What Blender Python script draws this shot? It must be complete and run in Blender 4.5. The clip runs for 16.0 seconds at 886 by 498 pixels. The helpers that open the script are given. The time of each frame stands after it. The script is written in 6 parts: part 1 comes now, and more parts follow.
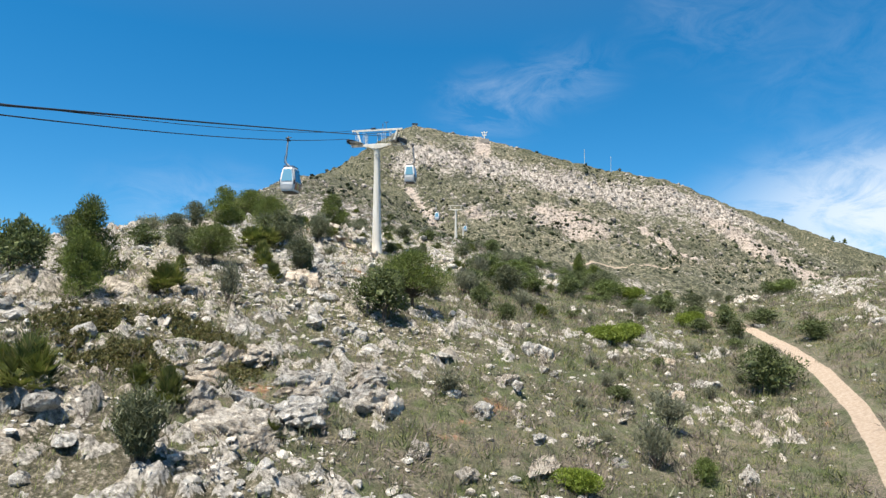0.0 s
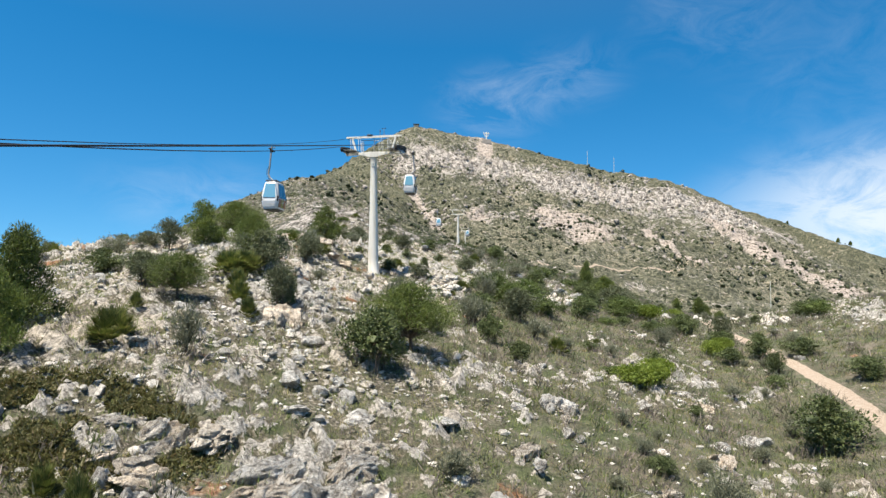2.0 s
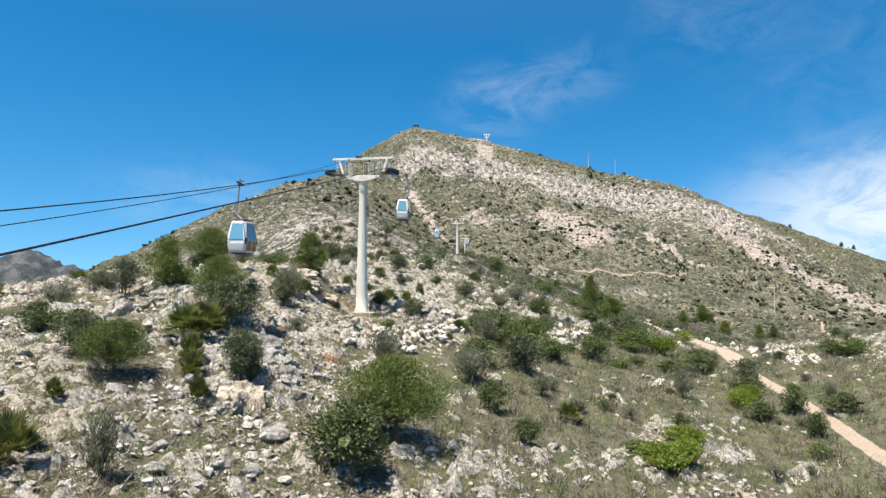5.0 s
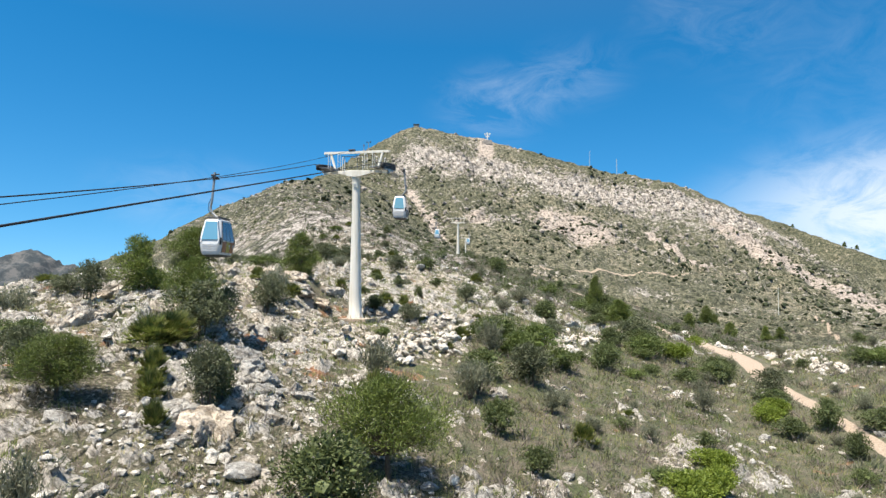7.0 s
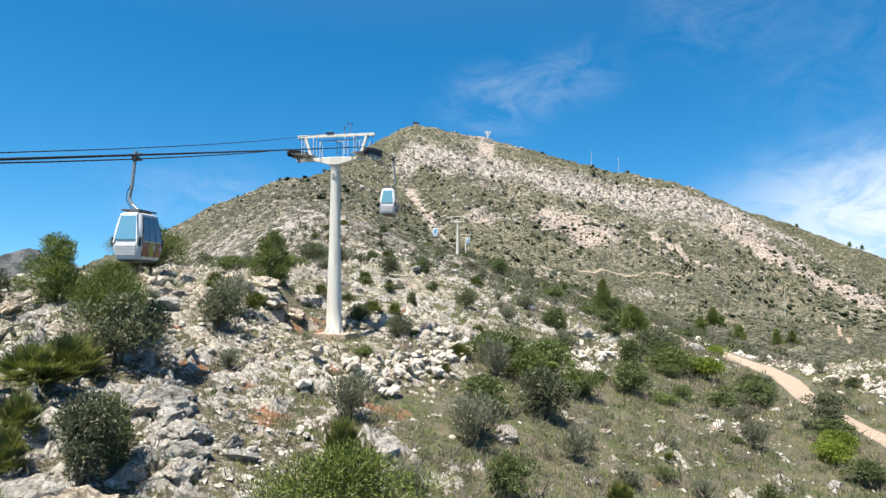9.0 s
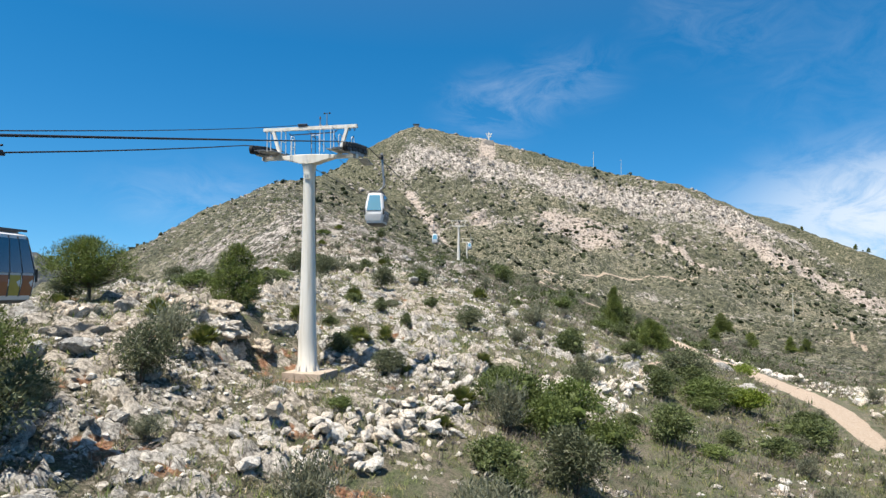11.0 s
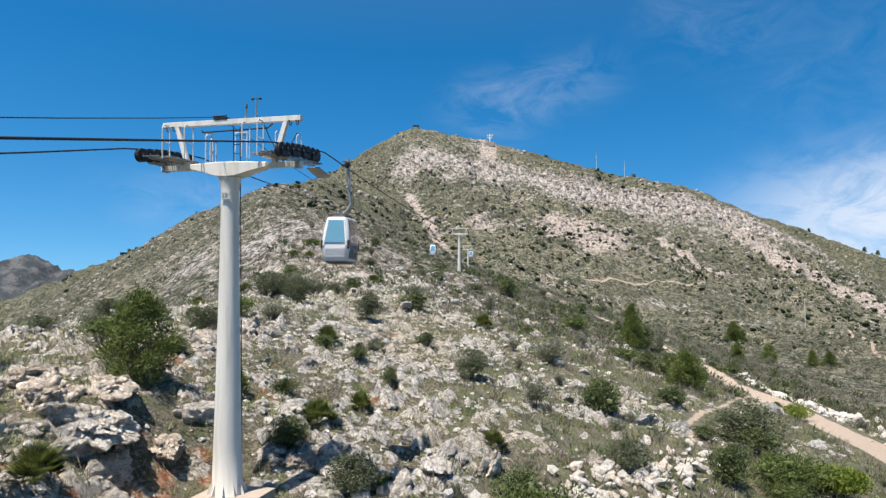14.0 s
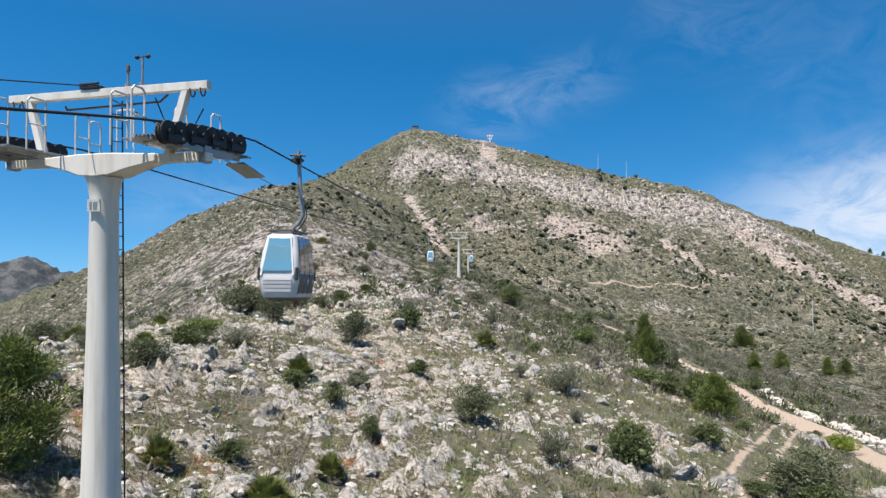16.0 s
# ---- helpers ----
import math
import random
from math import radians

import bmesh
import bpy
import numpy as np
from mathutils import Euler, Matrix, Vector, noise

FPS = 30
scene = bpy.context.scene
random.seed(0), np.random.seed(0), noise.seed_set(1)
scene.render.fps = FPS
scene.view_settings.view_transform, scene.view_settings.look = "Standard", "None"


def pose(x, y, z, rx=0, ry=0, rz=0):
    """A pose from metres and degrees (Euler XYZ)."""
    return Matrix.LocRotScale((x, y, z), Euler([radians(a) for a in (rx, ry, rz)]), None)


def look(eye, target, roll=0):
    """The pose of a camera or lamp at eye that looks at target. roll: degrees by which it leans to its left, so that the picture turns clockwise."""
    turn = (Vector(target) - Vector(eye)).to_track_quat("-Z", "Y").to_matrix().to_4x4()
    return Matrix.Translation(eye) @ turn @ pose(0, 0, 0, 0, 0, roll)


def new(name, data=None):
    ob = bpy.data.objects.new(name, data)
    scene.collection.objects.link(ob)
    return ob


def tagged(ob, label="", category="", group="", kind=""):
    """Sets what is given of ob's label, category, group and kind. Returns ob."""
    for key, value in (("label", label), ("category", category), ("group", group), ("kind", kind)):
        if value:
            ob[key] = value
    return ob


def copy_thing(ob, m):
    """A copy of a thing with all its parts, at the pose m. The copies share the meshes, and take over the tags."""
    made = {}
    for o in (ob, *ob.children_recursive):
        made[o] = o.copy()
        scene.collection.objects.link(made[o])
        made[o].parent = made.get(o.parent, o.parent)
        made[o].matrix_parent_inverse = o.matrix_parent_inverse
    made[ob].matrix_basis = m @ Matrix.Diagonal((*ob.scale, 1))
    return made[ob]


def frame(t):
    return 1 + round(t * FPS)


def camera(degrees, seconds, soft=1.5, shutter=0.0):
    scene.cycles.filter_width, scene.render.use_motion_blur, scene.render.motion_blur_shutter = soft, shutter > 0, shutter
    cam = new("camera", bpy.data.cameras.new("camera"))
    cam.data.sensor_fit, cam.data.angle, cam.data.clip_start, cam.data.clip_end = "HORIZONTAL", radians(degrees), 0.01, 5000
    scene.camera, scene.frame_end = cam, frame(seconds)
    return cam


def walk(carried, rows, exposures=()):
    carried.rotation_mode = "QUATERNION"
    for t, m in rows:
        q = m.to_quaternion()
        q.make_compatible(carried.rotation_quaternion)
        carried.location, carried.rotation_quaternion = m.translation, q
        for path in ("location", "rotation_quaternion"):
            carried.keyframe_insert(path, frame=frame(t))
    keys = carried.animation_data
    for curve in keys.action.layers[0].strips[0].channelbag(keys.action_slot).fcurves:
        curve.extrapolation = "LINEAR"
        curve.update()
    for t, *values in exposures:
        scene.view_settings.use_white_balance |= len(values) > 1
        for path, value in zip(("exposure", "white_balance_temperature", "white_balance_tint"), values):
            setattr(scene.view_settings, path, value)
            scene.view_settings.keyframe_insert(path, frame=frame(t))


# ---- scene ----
cam = camera(70.0, 16.0, soft=1.4)
PATH = [
    (0, (0.264, 2.083, 0.433), (0.286, 12.064, 1.056), 0.23),
    (0.5, (0.188, 3.666, 0.855), (0.209, 13.647, 1.476), 0.27),
    (1, (0.092, 5.051, 1.442), (0.114, 15.032, 2.055), 0.33),
    (1.5, (0.120, 6.196, 1.926), (0.132, 16.177, 2.543), 0.34),
    (2, (0.142, 7.275, 2.375), (0.143, 17.255, 2.997), 0.36),
    (2.5, (0.186, 8.300, 2.992), (0.181, 18.280, 3.612), 0.37),
    (3, (0.198, 9.199, 3.538), (0.203, 19.180, 4.163), 0.36),
    (3.5, (0.226, 10.020, 4.052), (0.231, 20.001, 4.673), 0.44),
    (4, (0.285, 10.930, 4.538), (0.296, 20.911, 5.154), 0.47),
    (4.5, (0.344, 11.754, 5.022), (0.353, 21.735, 5.635), 0.50),
    (5, (0.413, 12.527, 5.474), (0.416, 22.508, 6.090), 0.56),
    (7.5, (0.480, 17.952, 5.813), (0.474, 27.933, 6.422), 0.57),
    (8, (0.545, 19.944, 5.896), (0.537, 29.926, 6.502), 0.60),
    (8.5, (0.665, 21.783, 6.176), (0.654, 31.764, 6.780), 0.63),
    (9, (0.746, 23.717, 6.394), (0.740, 33.699, 6.997), 0.63),
    (11.5, (0.896, 32.876, 8.125), (0.876, 42.855, 8.770), 0.57),
    (12, (0.969, 34.770, 8.619), (0.947, 44.749, 9.265), 0.55),
    (12.5, (0.998, 36.653, 9.036), (0.977, 46.632, 9.690), 0.50),
    (13, (1.005, 38.449, 9.506), (0.982, 48.428, 10.156), 0.53),
    (13.5, (1.026, 40.259, 9.862), (1.000, 50.237, 10.521), 0.46),
    (14, (1.115, 42.015, 10.206), (1.085, 51.993, 10.869), 0.44),
    (14.5, (1.209, 43.748, 10.452), (1.175, 53.725, 11.126), 0.33),
    (15, (1.319, 45.536, 10.771), (1.284, 55.513, 11.446), 0.38),
    (15.5, (1.352, 47.421, 11.111), (1.318, 57.397, 11.791), 0.35),
    (16, (1.371, 49.246, 11.487), (1.338, 59.223, 12.168), 0.35),
]
walk(cam, [(t, look(eye, target, roll)) for t, eye, target, roll in PATH], [(0.0, 0.86, 6500, 10), (5.0, 0.88, 6500, 10), (9.2, 0.95, 6500, 10), (11.4, 0.75, 6390, 11), (16.0, 0.65, 6260, 14)])

# ---------------------------------------------------------------- light
SUN_FROM = Vector((-0.27, -0.34, 1.0)).normalized()
world = bpy.data.worlds.new("world")
scene.world = world
world.use_nodes = True


def sky():
    nodes, links = world.node_tree.nodes, world.node_tree.links
    nodes.clear()
    out, back = nodes.new("ShaderNodeOutputWorld"), nodes.new("ShaderNodeBackground")
    air = nodes.new("ShaderNodeTexSky")
    air.sky_type, air.sun_disc = "NISHITA", False
    air.sun_elevation = math.asin(SUN_FROM.z)
    air.sun_rotation = math.atan2(SUN_FROM.x, SUN_FROM.y)
    air.altitude, air.air_density, air.dust_density, air.ozone_density = 300, 1.0, 0.1, 5.0
    tint = nodes.new("ShaderNodeHueSaturation")
    tint.inputs["Hue"].default_value = 0.490
    links.new(air.outputs[0], tint.inputs["Color"])
    coord, stretch, raised = nodes.new("ShaderNodeTexCoord"), nodes.new("ShaderNodeMapping"), nodes.new("ShaderNodeMapping")
    raised.inputs["Location"].default_value = (0, 0, 0.10)
    links.new(coord.outputs["Generated"], raised.inputs[0])
    parts, deep = nodes.new("ShaderNodeSeparateXYZ"), nodes.new("ShaderNodeMapRange")
    links.new(coord.outputs["Generated"], parts.inputs[0])
    links.new(parts.outputs["Z"], deep.inputs["Value"])
    for slot, value in (("From Min", 0.36), ("From Max", 0.9), ("To Min", 1.34), ("To Max", 0.85)):
        deep.inputs[slot].default_value = value
    links.new(deep.outputs[0], tint.inputs["Saturation"])
    links.new(raised.outputs[0], air.inputs["Vector"])
    stretch.inputs["Scale"].default_value, stretch.inputs["Rotation"].default_value = (1.0, 1.0, 2.2), (0, 0.35, 0)
    links.new(coord.outputs["Generated"], stretch.inputs[0])
    wisp = nodes.new("ShaderNodeTexNoise")
    wisp.inputs["Scale"].default_value, wisp.inputs["Detail"].default_value = 10.0, 12
    wisp.inputs["Roughness"].default_value, wisp.inputs["Distortion"].default_value = 0.66, 0.8
    links.new(stretch.outputs[0], wisp.inputs["Vector"])

    def bank(middle, size, reach, most, low, high):
        """A cloud round one direction, torn by the noise."""
        off, far, near, torn, cover = (nodes.new(n) for n in ("ShaderNodeVectorMath", "ShaderNodeVectorMath", "ShaderNodeMapRange", "ShaderNodeMapRange", "ShaderNodeMath"))
        off.operation, off.inputs[1].default_value = "SUBTRACT", Vector(middle).normalized()
        links.new(coord.outputs["Generated"], off.inputs[0])
        scale = nodes.new("ShaderNodeVectorMath")
        scale.operation, scale.inputs[1].default_value = "MULTIPLY", size
        links.new(off.outputs[0], scale.inputs[0])
        far.operation = "LENGTH"
        links.new(scale.outputs[0], far.inputs[0])
        near.interpolation_type = "SMOOTHERSTEP"
        near.inputs["From Min"].default_value, near.inputs["From Max"].default_value = reach, 0.0
        near.inputs["To Max"].default_value = most
        links.new(far.outputs["Value"], near.inputs["Value"])
        torn.inputs["From Min"].default_value, torn.inputs["From Max"].default_value = low, high
        links.new(wisp.outputs["Fac"], torn.inputs["Value"])
        cover.operation = "MULTIPLY"
        links.new(near.outputs[0], cover.inputs[0])
        links.new(torn.outputs[0], cover.inputs[1])
        return cover.outputs[0]

    total = None
    for spec in (((0.78, 1, 0.12), (1, 1, 2.4), 0.38, 0.9, 0.18, 0.52), ((0.085, 1, 0.295), (1, 1, 1.7), 0.14, 0.24, 0.40, 0.70), ((0.20, 1, 0.345), (1, 1, 1.7), 0.13, 0.14, 0.40, 0.70),
                 ((-0.38, 1, 0.14), (1, 1, 2.6), 0.22, 0.18, 0.35, 0.7), ((0.42, 1, 0.45), (1, 1, 1.4), 0.16, 0.10, 0.42, 0.72),
                 ((0.66, 1, 0.36), (1, 1, 1.2), 0.24, 0.07, 0.40, 0.72)):
        c = bank(*spec)
        if total is None:
            total = c
        else:
            add = nodes.new("ShaderNodeMath")
            add.operation, add.use_clamp = "ADD", True
            links.new(total, add.inputs[0])
            links.new(c, add.inputs[1])
            total = add.outputs[0]
    cloud = nodes.new("ShaderNodeMix")
    cloud.data_type = "RGBA"
    cloud.inputs["B"].default_value = (5.7, 6.2, 6.7, 1)
    links.new(total, cloud.inputs["Factor"])
    links.new(tint.outputs[0], cloud.inputs["A"])
    back.inputs["Strength"].default_value = 0.0905
    links.new(cloud.outputs["Result"], back.inputs["Color"])
    links.new(back.outputs[0], out.inputs["Surface"])


sky()
sun = new("sun", bpy.data.lights.new("sun", "SUN"))
sun.data.energy, sun.data.angle, sun.data.color = 5.8, radians(0.53), (1.0, 0.92, 0.79)
sun.matrix_world = look(SUN_FROM * 100, (0, 0, 0))


# ---------------------------------------------------------------- materials
class Paint:
    """A node material with a Principled surface and shortcuts for its nodes."""

    def __init__(self, name, rough=0.8, metal=0.0):
        self.mat = bpy.data.materials.new(name)
        self.mat.use_nodes = True
        self.nodes, self.links = self.mat.node_tree.nodes, self.mat.node_tree.links
        self.face = self.nodes["Principled BSDF"]
        self.face.inputs["Roughness"].default_value = rough
        self.face.inputs["Metallic"].default_value = metal
        self.where = self.nodes.new("ShaderNodeTexCoord").outputs["Object"]

    def noise(self, scale, detail=5, rough=0.6, vector=None):
        n = self.nodes.new("ShaderNodeTexNoise")
        n.inputs["Scale"].default_value, n.inputs["Detail"].default_value, n.inputs["Roughness"].default_value = scale, detail, rough
        self.links.new(vector or self.where, n.inputs["Vector"])
        return n.outputs["Fac"]

    def cells(self, scale, feature="F1", vector=None):
        n = self.nodes.new("ShaderNodeTexVoronoi")
        n.feature = feature
        n.inputs["Scale"].default_value = scale
        self.links.new(vector or self.where, n.inputs["Vector"])
        return n.outputs["Distance"]

    def ramp(self, value, *stops):
        n = self.nodes.new("ShaderNodeValToRGB")
        while len(n.color_ramp.elements) < len(stops):
            n.color_ramp.elements.new(0.5)
        for e, (place, colour) in zip(n.color_ramp.elements, stops):
            e.position = place
            e.color = (*colour, 1) if not isinstance(colour, float) else (colour, colour, colour, 1)
        self.links.new(value, n.inputs[0])
        return n.outputs["Color"]

    def mix(self, factor, a, b, kind="MIX"):
        n = self.nodes.new("ShaderNodeMix")
        n.data_type, n.blend_type = "RGBA", kind
        for slot, v in (("Factor", factor), ("A", a), ("B", b)):
            if isinstance(v, tuple):
                n.inputs[slot].default_value = (*v, 1)
            elif isinstance(v, float):
                n.inputs[slot].default_value = v
            else:
                self.links.new(v, n.inputs[slot])
        return n.outputs["Result"]

    def math(self, kind, a, b=0.0):
        n = self.nodes.new("ShaderNodeMath")
        n.operation = kind
        for slot, v in zip(n.inputs, (a, b)):
            if isinstance(v, float):
                slot.default_value = v
            else:
                self.links.new(v, slot)
        return n.outputs[0]

    def attribute(self, name):
        n = self.nodes.new("ShaderNodeAttribute")
        n.attribute_name = name
        return n.outputs["Fac"]

    def chance(self):
        return self.nodes.new("ShaderNodeObjectInfo").outputs["Random"]

    def island(self):
        return self.nodes.new("ShaderNodeNewGeometry").outputs["Random Per Island"]

    def colour(self, value):
        if isinstance(value, tuple):
            self.face.inputs["Base Color"].default_value = (*value, 1)
        else:
            self.links.new(value, self.face.inputs["Base Color"])
        return self

    def bump(self, value, strength=0.5, distance=0.02):
        n = self.nodes.new("ShaderNodeBump")
        n.inputs["Strength"].default_value, n.inputs["Distance"].default_value = strength, distance
        self.links.new(value, n.inputs["Height"])
        self.links.new(n.outputs[0], self.face.inputs["Normal"])
        return self


def rock_paint(name, light, mid, dark, seedscale=1.0, relief=0.07):
    p = Paint(name, 0.92)
    tilt = p.nodes.new("ShaderNodeMapping")
    tilt.inputs["Rotation"].default_value, tilt.inputs["Scale"].default_value = (0.5, 0.3, 0.8), (1.0, 2.6, 0.7)
    p.links.new(p.where, tilt.inputs[0])
    big, fine = p.noise(1.5 * seedscale, 7, 0.7), p.noise(11 * seedscale, 9, 0.75)
    streak = p.noise(2.4 * seedscale, 8, 0.72, tilt.outputs[0])
    c = p.ramp(big, (0.34, dark), (0.47, mid), (0.62, light))
    c = p.mix(0.6, c, p.ramp(fine, (0.3, 0.25), (0.5, 0.6), (0.70, 1.0)), "OVERLAY")
    c = p.mix(0.75, c, p.ramp(streak, (0.35, 0.30), (0.42, 0.90), (0.50, 1.0)), "MULTIPLY")
    edge_n = p.nodes.new("ShaderNodeTexVoronoi")
    edge_n.feature = "DISTANCE_TO_EDGE"
    edge_n.inputs["Scale"].default_value = 1.9 * seedscale
    bent = p.nodes.new("ShaderNodeVectorMath")
    bent.operation = "ADD"
    p.links.new(tilt.outputs[0], bent.inputs[0])
    p.links.new(p.mix(1.0, p.ramp(fine, (0.2, 0.0), (0.8, 0.9)), (1.0, 1.0, 1.0), "MULTIPLY"), bent.inputs[1])
    p.links.new(bent.outputs[0], edge_n.inputs["Vector"])
    crack = p.ramp(edge_n.outputs["Distance"], (0.0, 0.0), (0.07, 1.0))
    c = p.mix(0.5, c, p.ramp(edge_n.outputs["Distance"], (0.0, 0.08), (0.03, 0.8), (0.06, 1.0)), "MULTIPLY")
    lichen = p.ramp(p.noise(4.2 * seedscale, 4), (0.62, 0.0), (0.70, 0.5))
    c = p.mix(lichen, c, (0.266, 0.185, 0.111))
    tone = p.ramp(p.island(), (0.0, 0.80), (1.0, 1.0))
    c = p.mix(1.0, c, tone, "MULTIPLY")
    c = p.mix(p.ramp(p.chance(), (0.45, 0.0), (0.75, 0.5)), c, p.mix(1.0, c, (1.0, 0.86, 0.70), "MULTIPLY"))
    return p.colour(c).bump(p.math("ADD", fine, p.math("ADD", p.math("MULTIPLY", streak, 2.2), crack)), 1.0, relief).mat


ROCK = rock_paint("limestone", (0.68, 0.655, 0.605), (0.485, 0.46, 0.42), (0.17, 0.154, 0.132), 1.35)
ROCK_SMALL = rock_paint("limestone_rubble", (0.60, 0.572, 0.523), (0.43, 0.403, 0.36), (0.18, 0.16, 0.132), 1.0, 0.015)
ROCK_CREAM = rock_paint("cream_limestone", (0.70, 0.64, 0.56), (0.57, 0.512, 0.44), (0.26, 0.218, 0.17), 1.25, 0.05)
ROCK_FAR = rock_paint("mountain_limestone", (0.335, 0.304, 0.274), (0.255, 0.229, 0.203), (0.105, 0.092, 0.076), 0.4, 0.05)
ROCK_PALE = rock_paint("broken_limestone", (0.72, 0.685, 0.625), (0.63, 0.588, 0.525), (0.38, 0.335, 0.275), 1.4, 0.02)


def ground_paint():
    p = Paint("hillside", 0.95)
    rocky, trail, soil, far, green = (p.attribute(n) for n in ("rocky", "trail", "soil", "far", "green"))
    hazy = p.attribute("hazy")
    n_big, n_mid, n_fine = p.noise(0.11, 4), p.noise(0.9, 6, 0.65), p.noise(6.5, 8, 0.72)
    n_wire = p.noise(16, 8, 0.8)
    grass = p.ramp(p.mix(0.6, n_mid, n_wire), (0.40, (0.024, 0.028, 0.014)), (0.47, (0.060, 0.063, 0.035)), (0.53, (0.108, 0.104, 0.071)), (0.62, (0.225, 0.206, 0.165)))
    scrub = p.ramp(p.mix(0.5, n_fine, n_wire), (0.42, (0.034, 0.037, 0.020)), (0.48, (0.080, 0.077, 0.049)), (0.57, (0.195, 0.174, 0.140)))
    cover = p.mix(p.ramp(n_big, (0.4, 0.1), (0.6, 0.8)), grass, scrub)
    cover = p.mix(1.0, cover, p.ramp(p.mix(0.5, p.noise(0.45, 4), p.noise(1.6, 3)), (0.40, (0.70, 0.90, 0.52)), (0.48, (0.95, 1.0, 0.85)), (0.58, (1.22, 1.12, 1.16))), "MULTIPLY")
    stone = p.ramp(n_fine, (0.39, (0.027, 0.025, 0.013)), (0.46, (0.068, 0.062, 0.038)), (0.54, (0.148, 0.127, 0.092)), (0.64, (0.414, 0.377, 0.318)))
    litter = p.ramp(p.cells(5.5), (0.12, 0.2), (0.32, 0.8), (0.55, 1.0))
    stone = p.mix(0.4, stone, litter, "MULTIPLY")
    pebble = p.math("ADD", p.cells(9.0), p.math("MULTIPLY", n_mid, 0.5))
    stone = p.mix(p.ramp(pebble, (0.32, 0.6), (0.40, 0.0)), stone, p.ramp(n_wire, (0.4, (0.326, 0.289, 0.237)), (0.6, (0.562, 0.518, 0.451))))
    patch = p.math("ADD", rocky, p.math("MULTIPLY", p.math("SUBTRACT", n_mid, 0.5), 2.4))
    near = p.mix(p.ramp(patch, (0.50, 0.0), (0.66, 0.85)), cover, stone)
    bed = p.nodes.new("ShaderNodeMapping")
    bed.inputs["Rotation"].default_value, bed.inputs["Scale"].default_value = (0.5, 0.25, 0.86), (1.0, 2.4, 0.8)
    p.links.new(p.where, bed.inputs[0])
    vein = p.noise(3.2, 9, 0.74, bed.outputs[0])
    bare = p.ramp(p.mix(0.5, vein, n_fine), (0.38, (0.055, 0.050, 0.042)), (0.455, (0.205, 0.192, 0.171)), (0.52, (0.38, 0.36, 0.327)), (0.62, (0.60, 0.572, 0.525)))
    bare = p.mix(p.ramp(n_big, (0.46, 0.0), (0.60, 0.5)), bare, p.mix(1.0, bare, (1.0, 0.88, 0.73), "MULTIPLY"))
    joint = p.nodes.new("ShaderNodeTexVoronoi")
    joint.feature = "DISTANCE_TO_EDGE"
    joint.inputs["Scale"].default_value = 2.3
    bent = p.nodes.new("ShaderNodeVectorMath")
    bent.operation = "ADD"
    p.links.new(bed.outputs[0], bent.inputs[0])
    p.links.new(p.ramp(n_fine, (0.2, 0.0), (0.8, 0.9)), bent.inputs[1])
    p.links.new(bent.outputs[0], joint.inputs["Vector"])
    bare = p.mix(0.7, bare, p.ramp(joint.outputs["Distance"], (0.0, 0.10), (0.03, 0.75), (0.07, 1.0)), "MULTIPLY")
    shown = p.math("ADD", p.attribute("stone"), p.math("MULTIPLY", p.math("SUBTRACT", p.mix(0.5, n_fine, vein), 0.5), 2.4))
    red = p.ramp(n_fine, (0.38, (0.148, 0.056, 0.024)), (0.53, (0.311, 0.144, 0.073)), (0.65, (0.414, 0.281, 0.192)))
    red_patch = p.math("ADD", soil, p.math("MULTIPLY", p.math("SUBTRACT", n_mid, 0.5), 1.1))
    near = p.mix(p.ramp(red_patch, (0.60, 0.0), (0.72, 0.8)), near, red)
    near = p.mix(p.ramp(shown, (0.50, 0.0), (0.58, 1.0)), near, bare)
    # the far slopes: pale rock faces among dark scrub
    upright = p.nodes.new("ShaderNodeMapping")
    upright.inputs["Scale"].default_value = (1.25, 0.8, 0.95)
    p.links.new(p.where, upright.inputs[0])
    crag = p.noise(0.24, 9, 0.78, upright.outputs[0])
    f_rock = p.ramp(p.mix(0.5, crag, p.noise(1.0, 4, 0.65, upright.outputs[0])), (0.448, (0.038, 0.033, 0.026)), (0.472, (0.168, 0.151, 0.132)), (0.505, (0.294, 0.267, 0.239)), (0.545, (0.454, 0.416, 0.378)))
    f_scrub = p.ramp(p.mix(0.5, p.noise(0.42, 7, 0.74), p.noise(1.3, 4, 0.65)), (0.442, (0.015, 0.018, 0.009)), (0.473, (0.043, 0.045, 0.025)), (0.51, (0.100, 0.094, 0.066)), (0.555, (0.250, 0.222, 0.178)))
    f_scrub = p.mix(1.0, f_scrub, p.ramp(p.mix(0.4, p.noise(0.028, 5, 0.65), p.noise(0.12, 4, 0.6)), (0.40, (0.52, 0.58, 0.46)), (0.50, (0.82, 0.88, 0.76)), (0.60, (1.34, 1.30, 1.22))), "MULTIPLY")
    mottle = p.math("ADD", p.math("MULTIPLY", p.math("SUBTRACT", p.noise(0.045, 5, 0.6), 0.5), 1.1), p.math("MULTIPLY", p.math("SUBTRACT", p.noise(0.27, 9, 0.8), 0.5), 2.7))
    f_patch = p.math("ADD", rocky, mottle)
    f = p.mix(p.ramp(f_patch, (0.47, 0.0), (0.515, 1.0)), f_scrub, f_rock)
    f_green = p.math("MULTIPLY", green, p.ramp(p.noise(0.2, 8, 0.75), (0.44, 0.15), (0.54, 0.9)))
    f = p.mix(f_green, f, p.ramp(p.noise(0.6, 4, 0.65), (0.42, (0.015, 0.021, 0.009)), (0.49, (0.046, 0.053, 0.024)), (0.57, (0.140, 0.131, 0.081))))
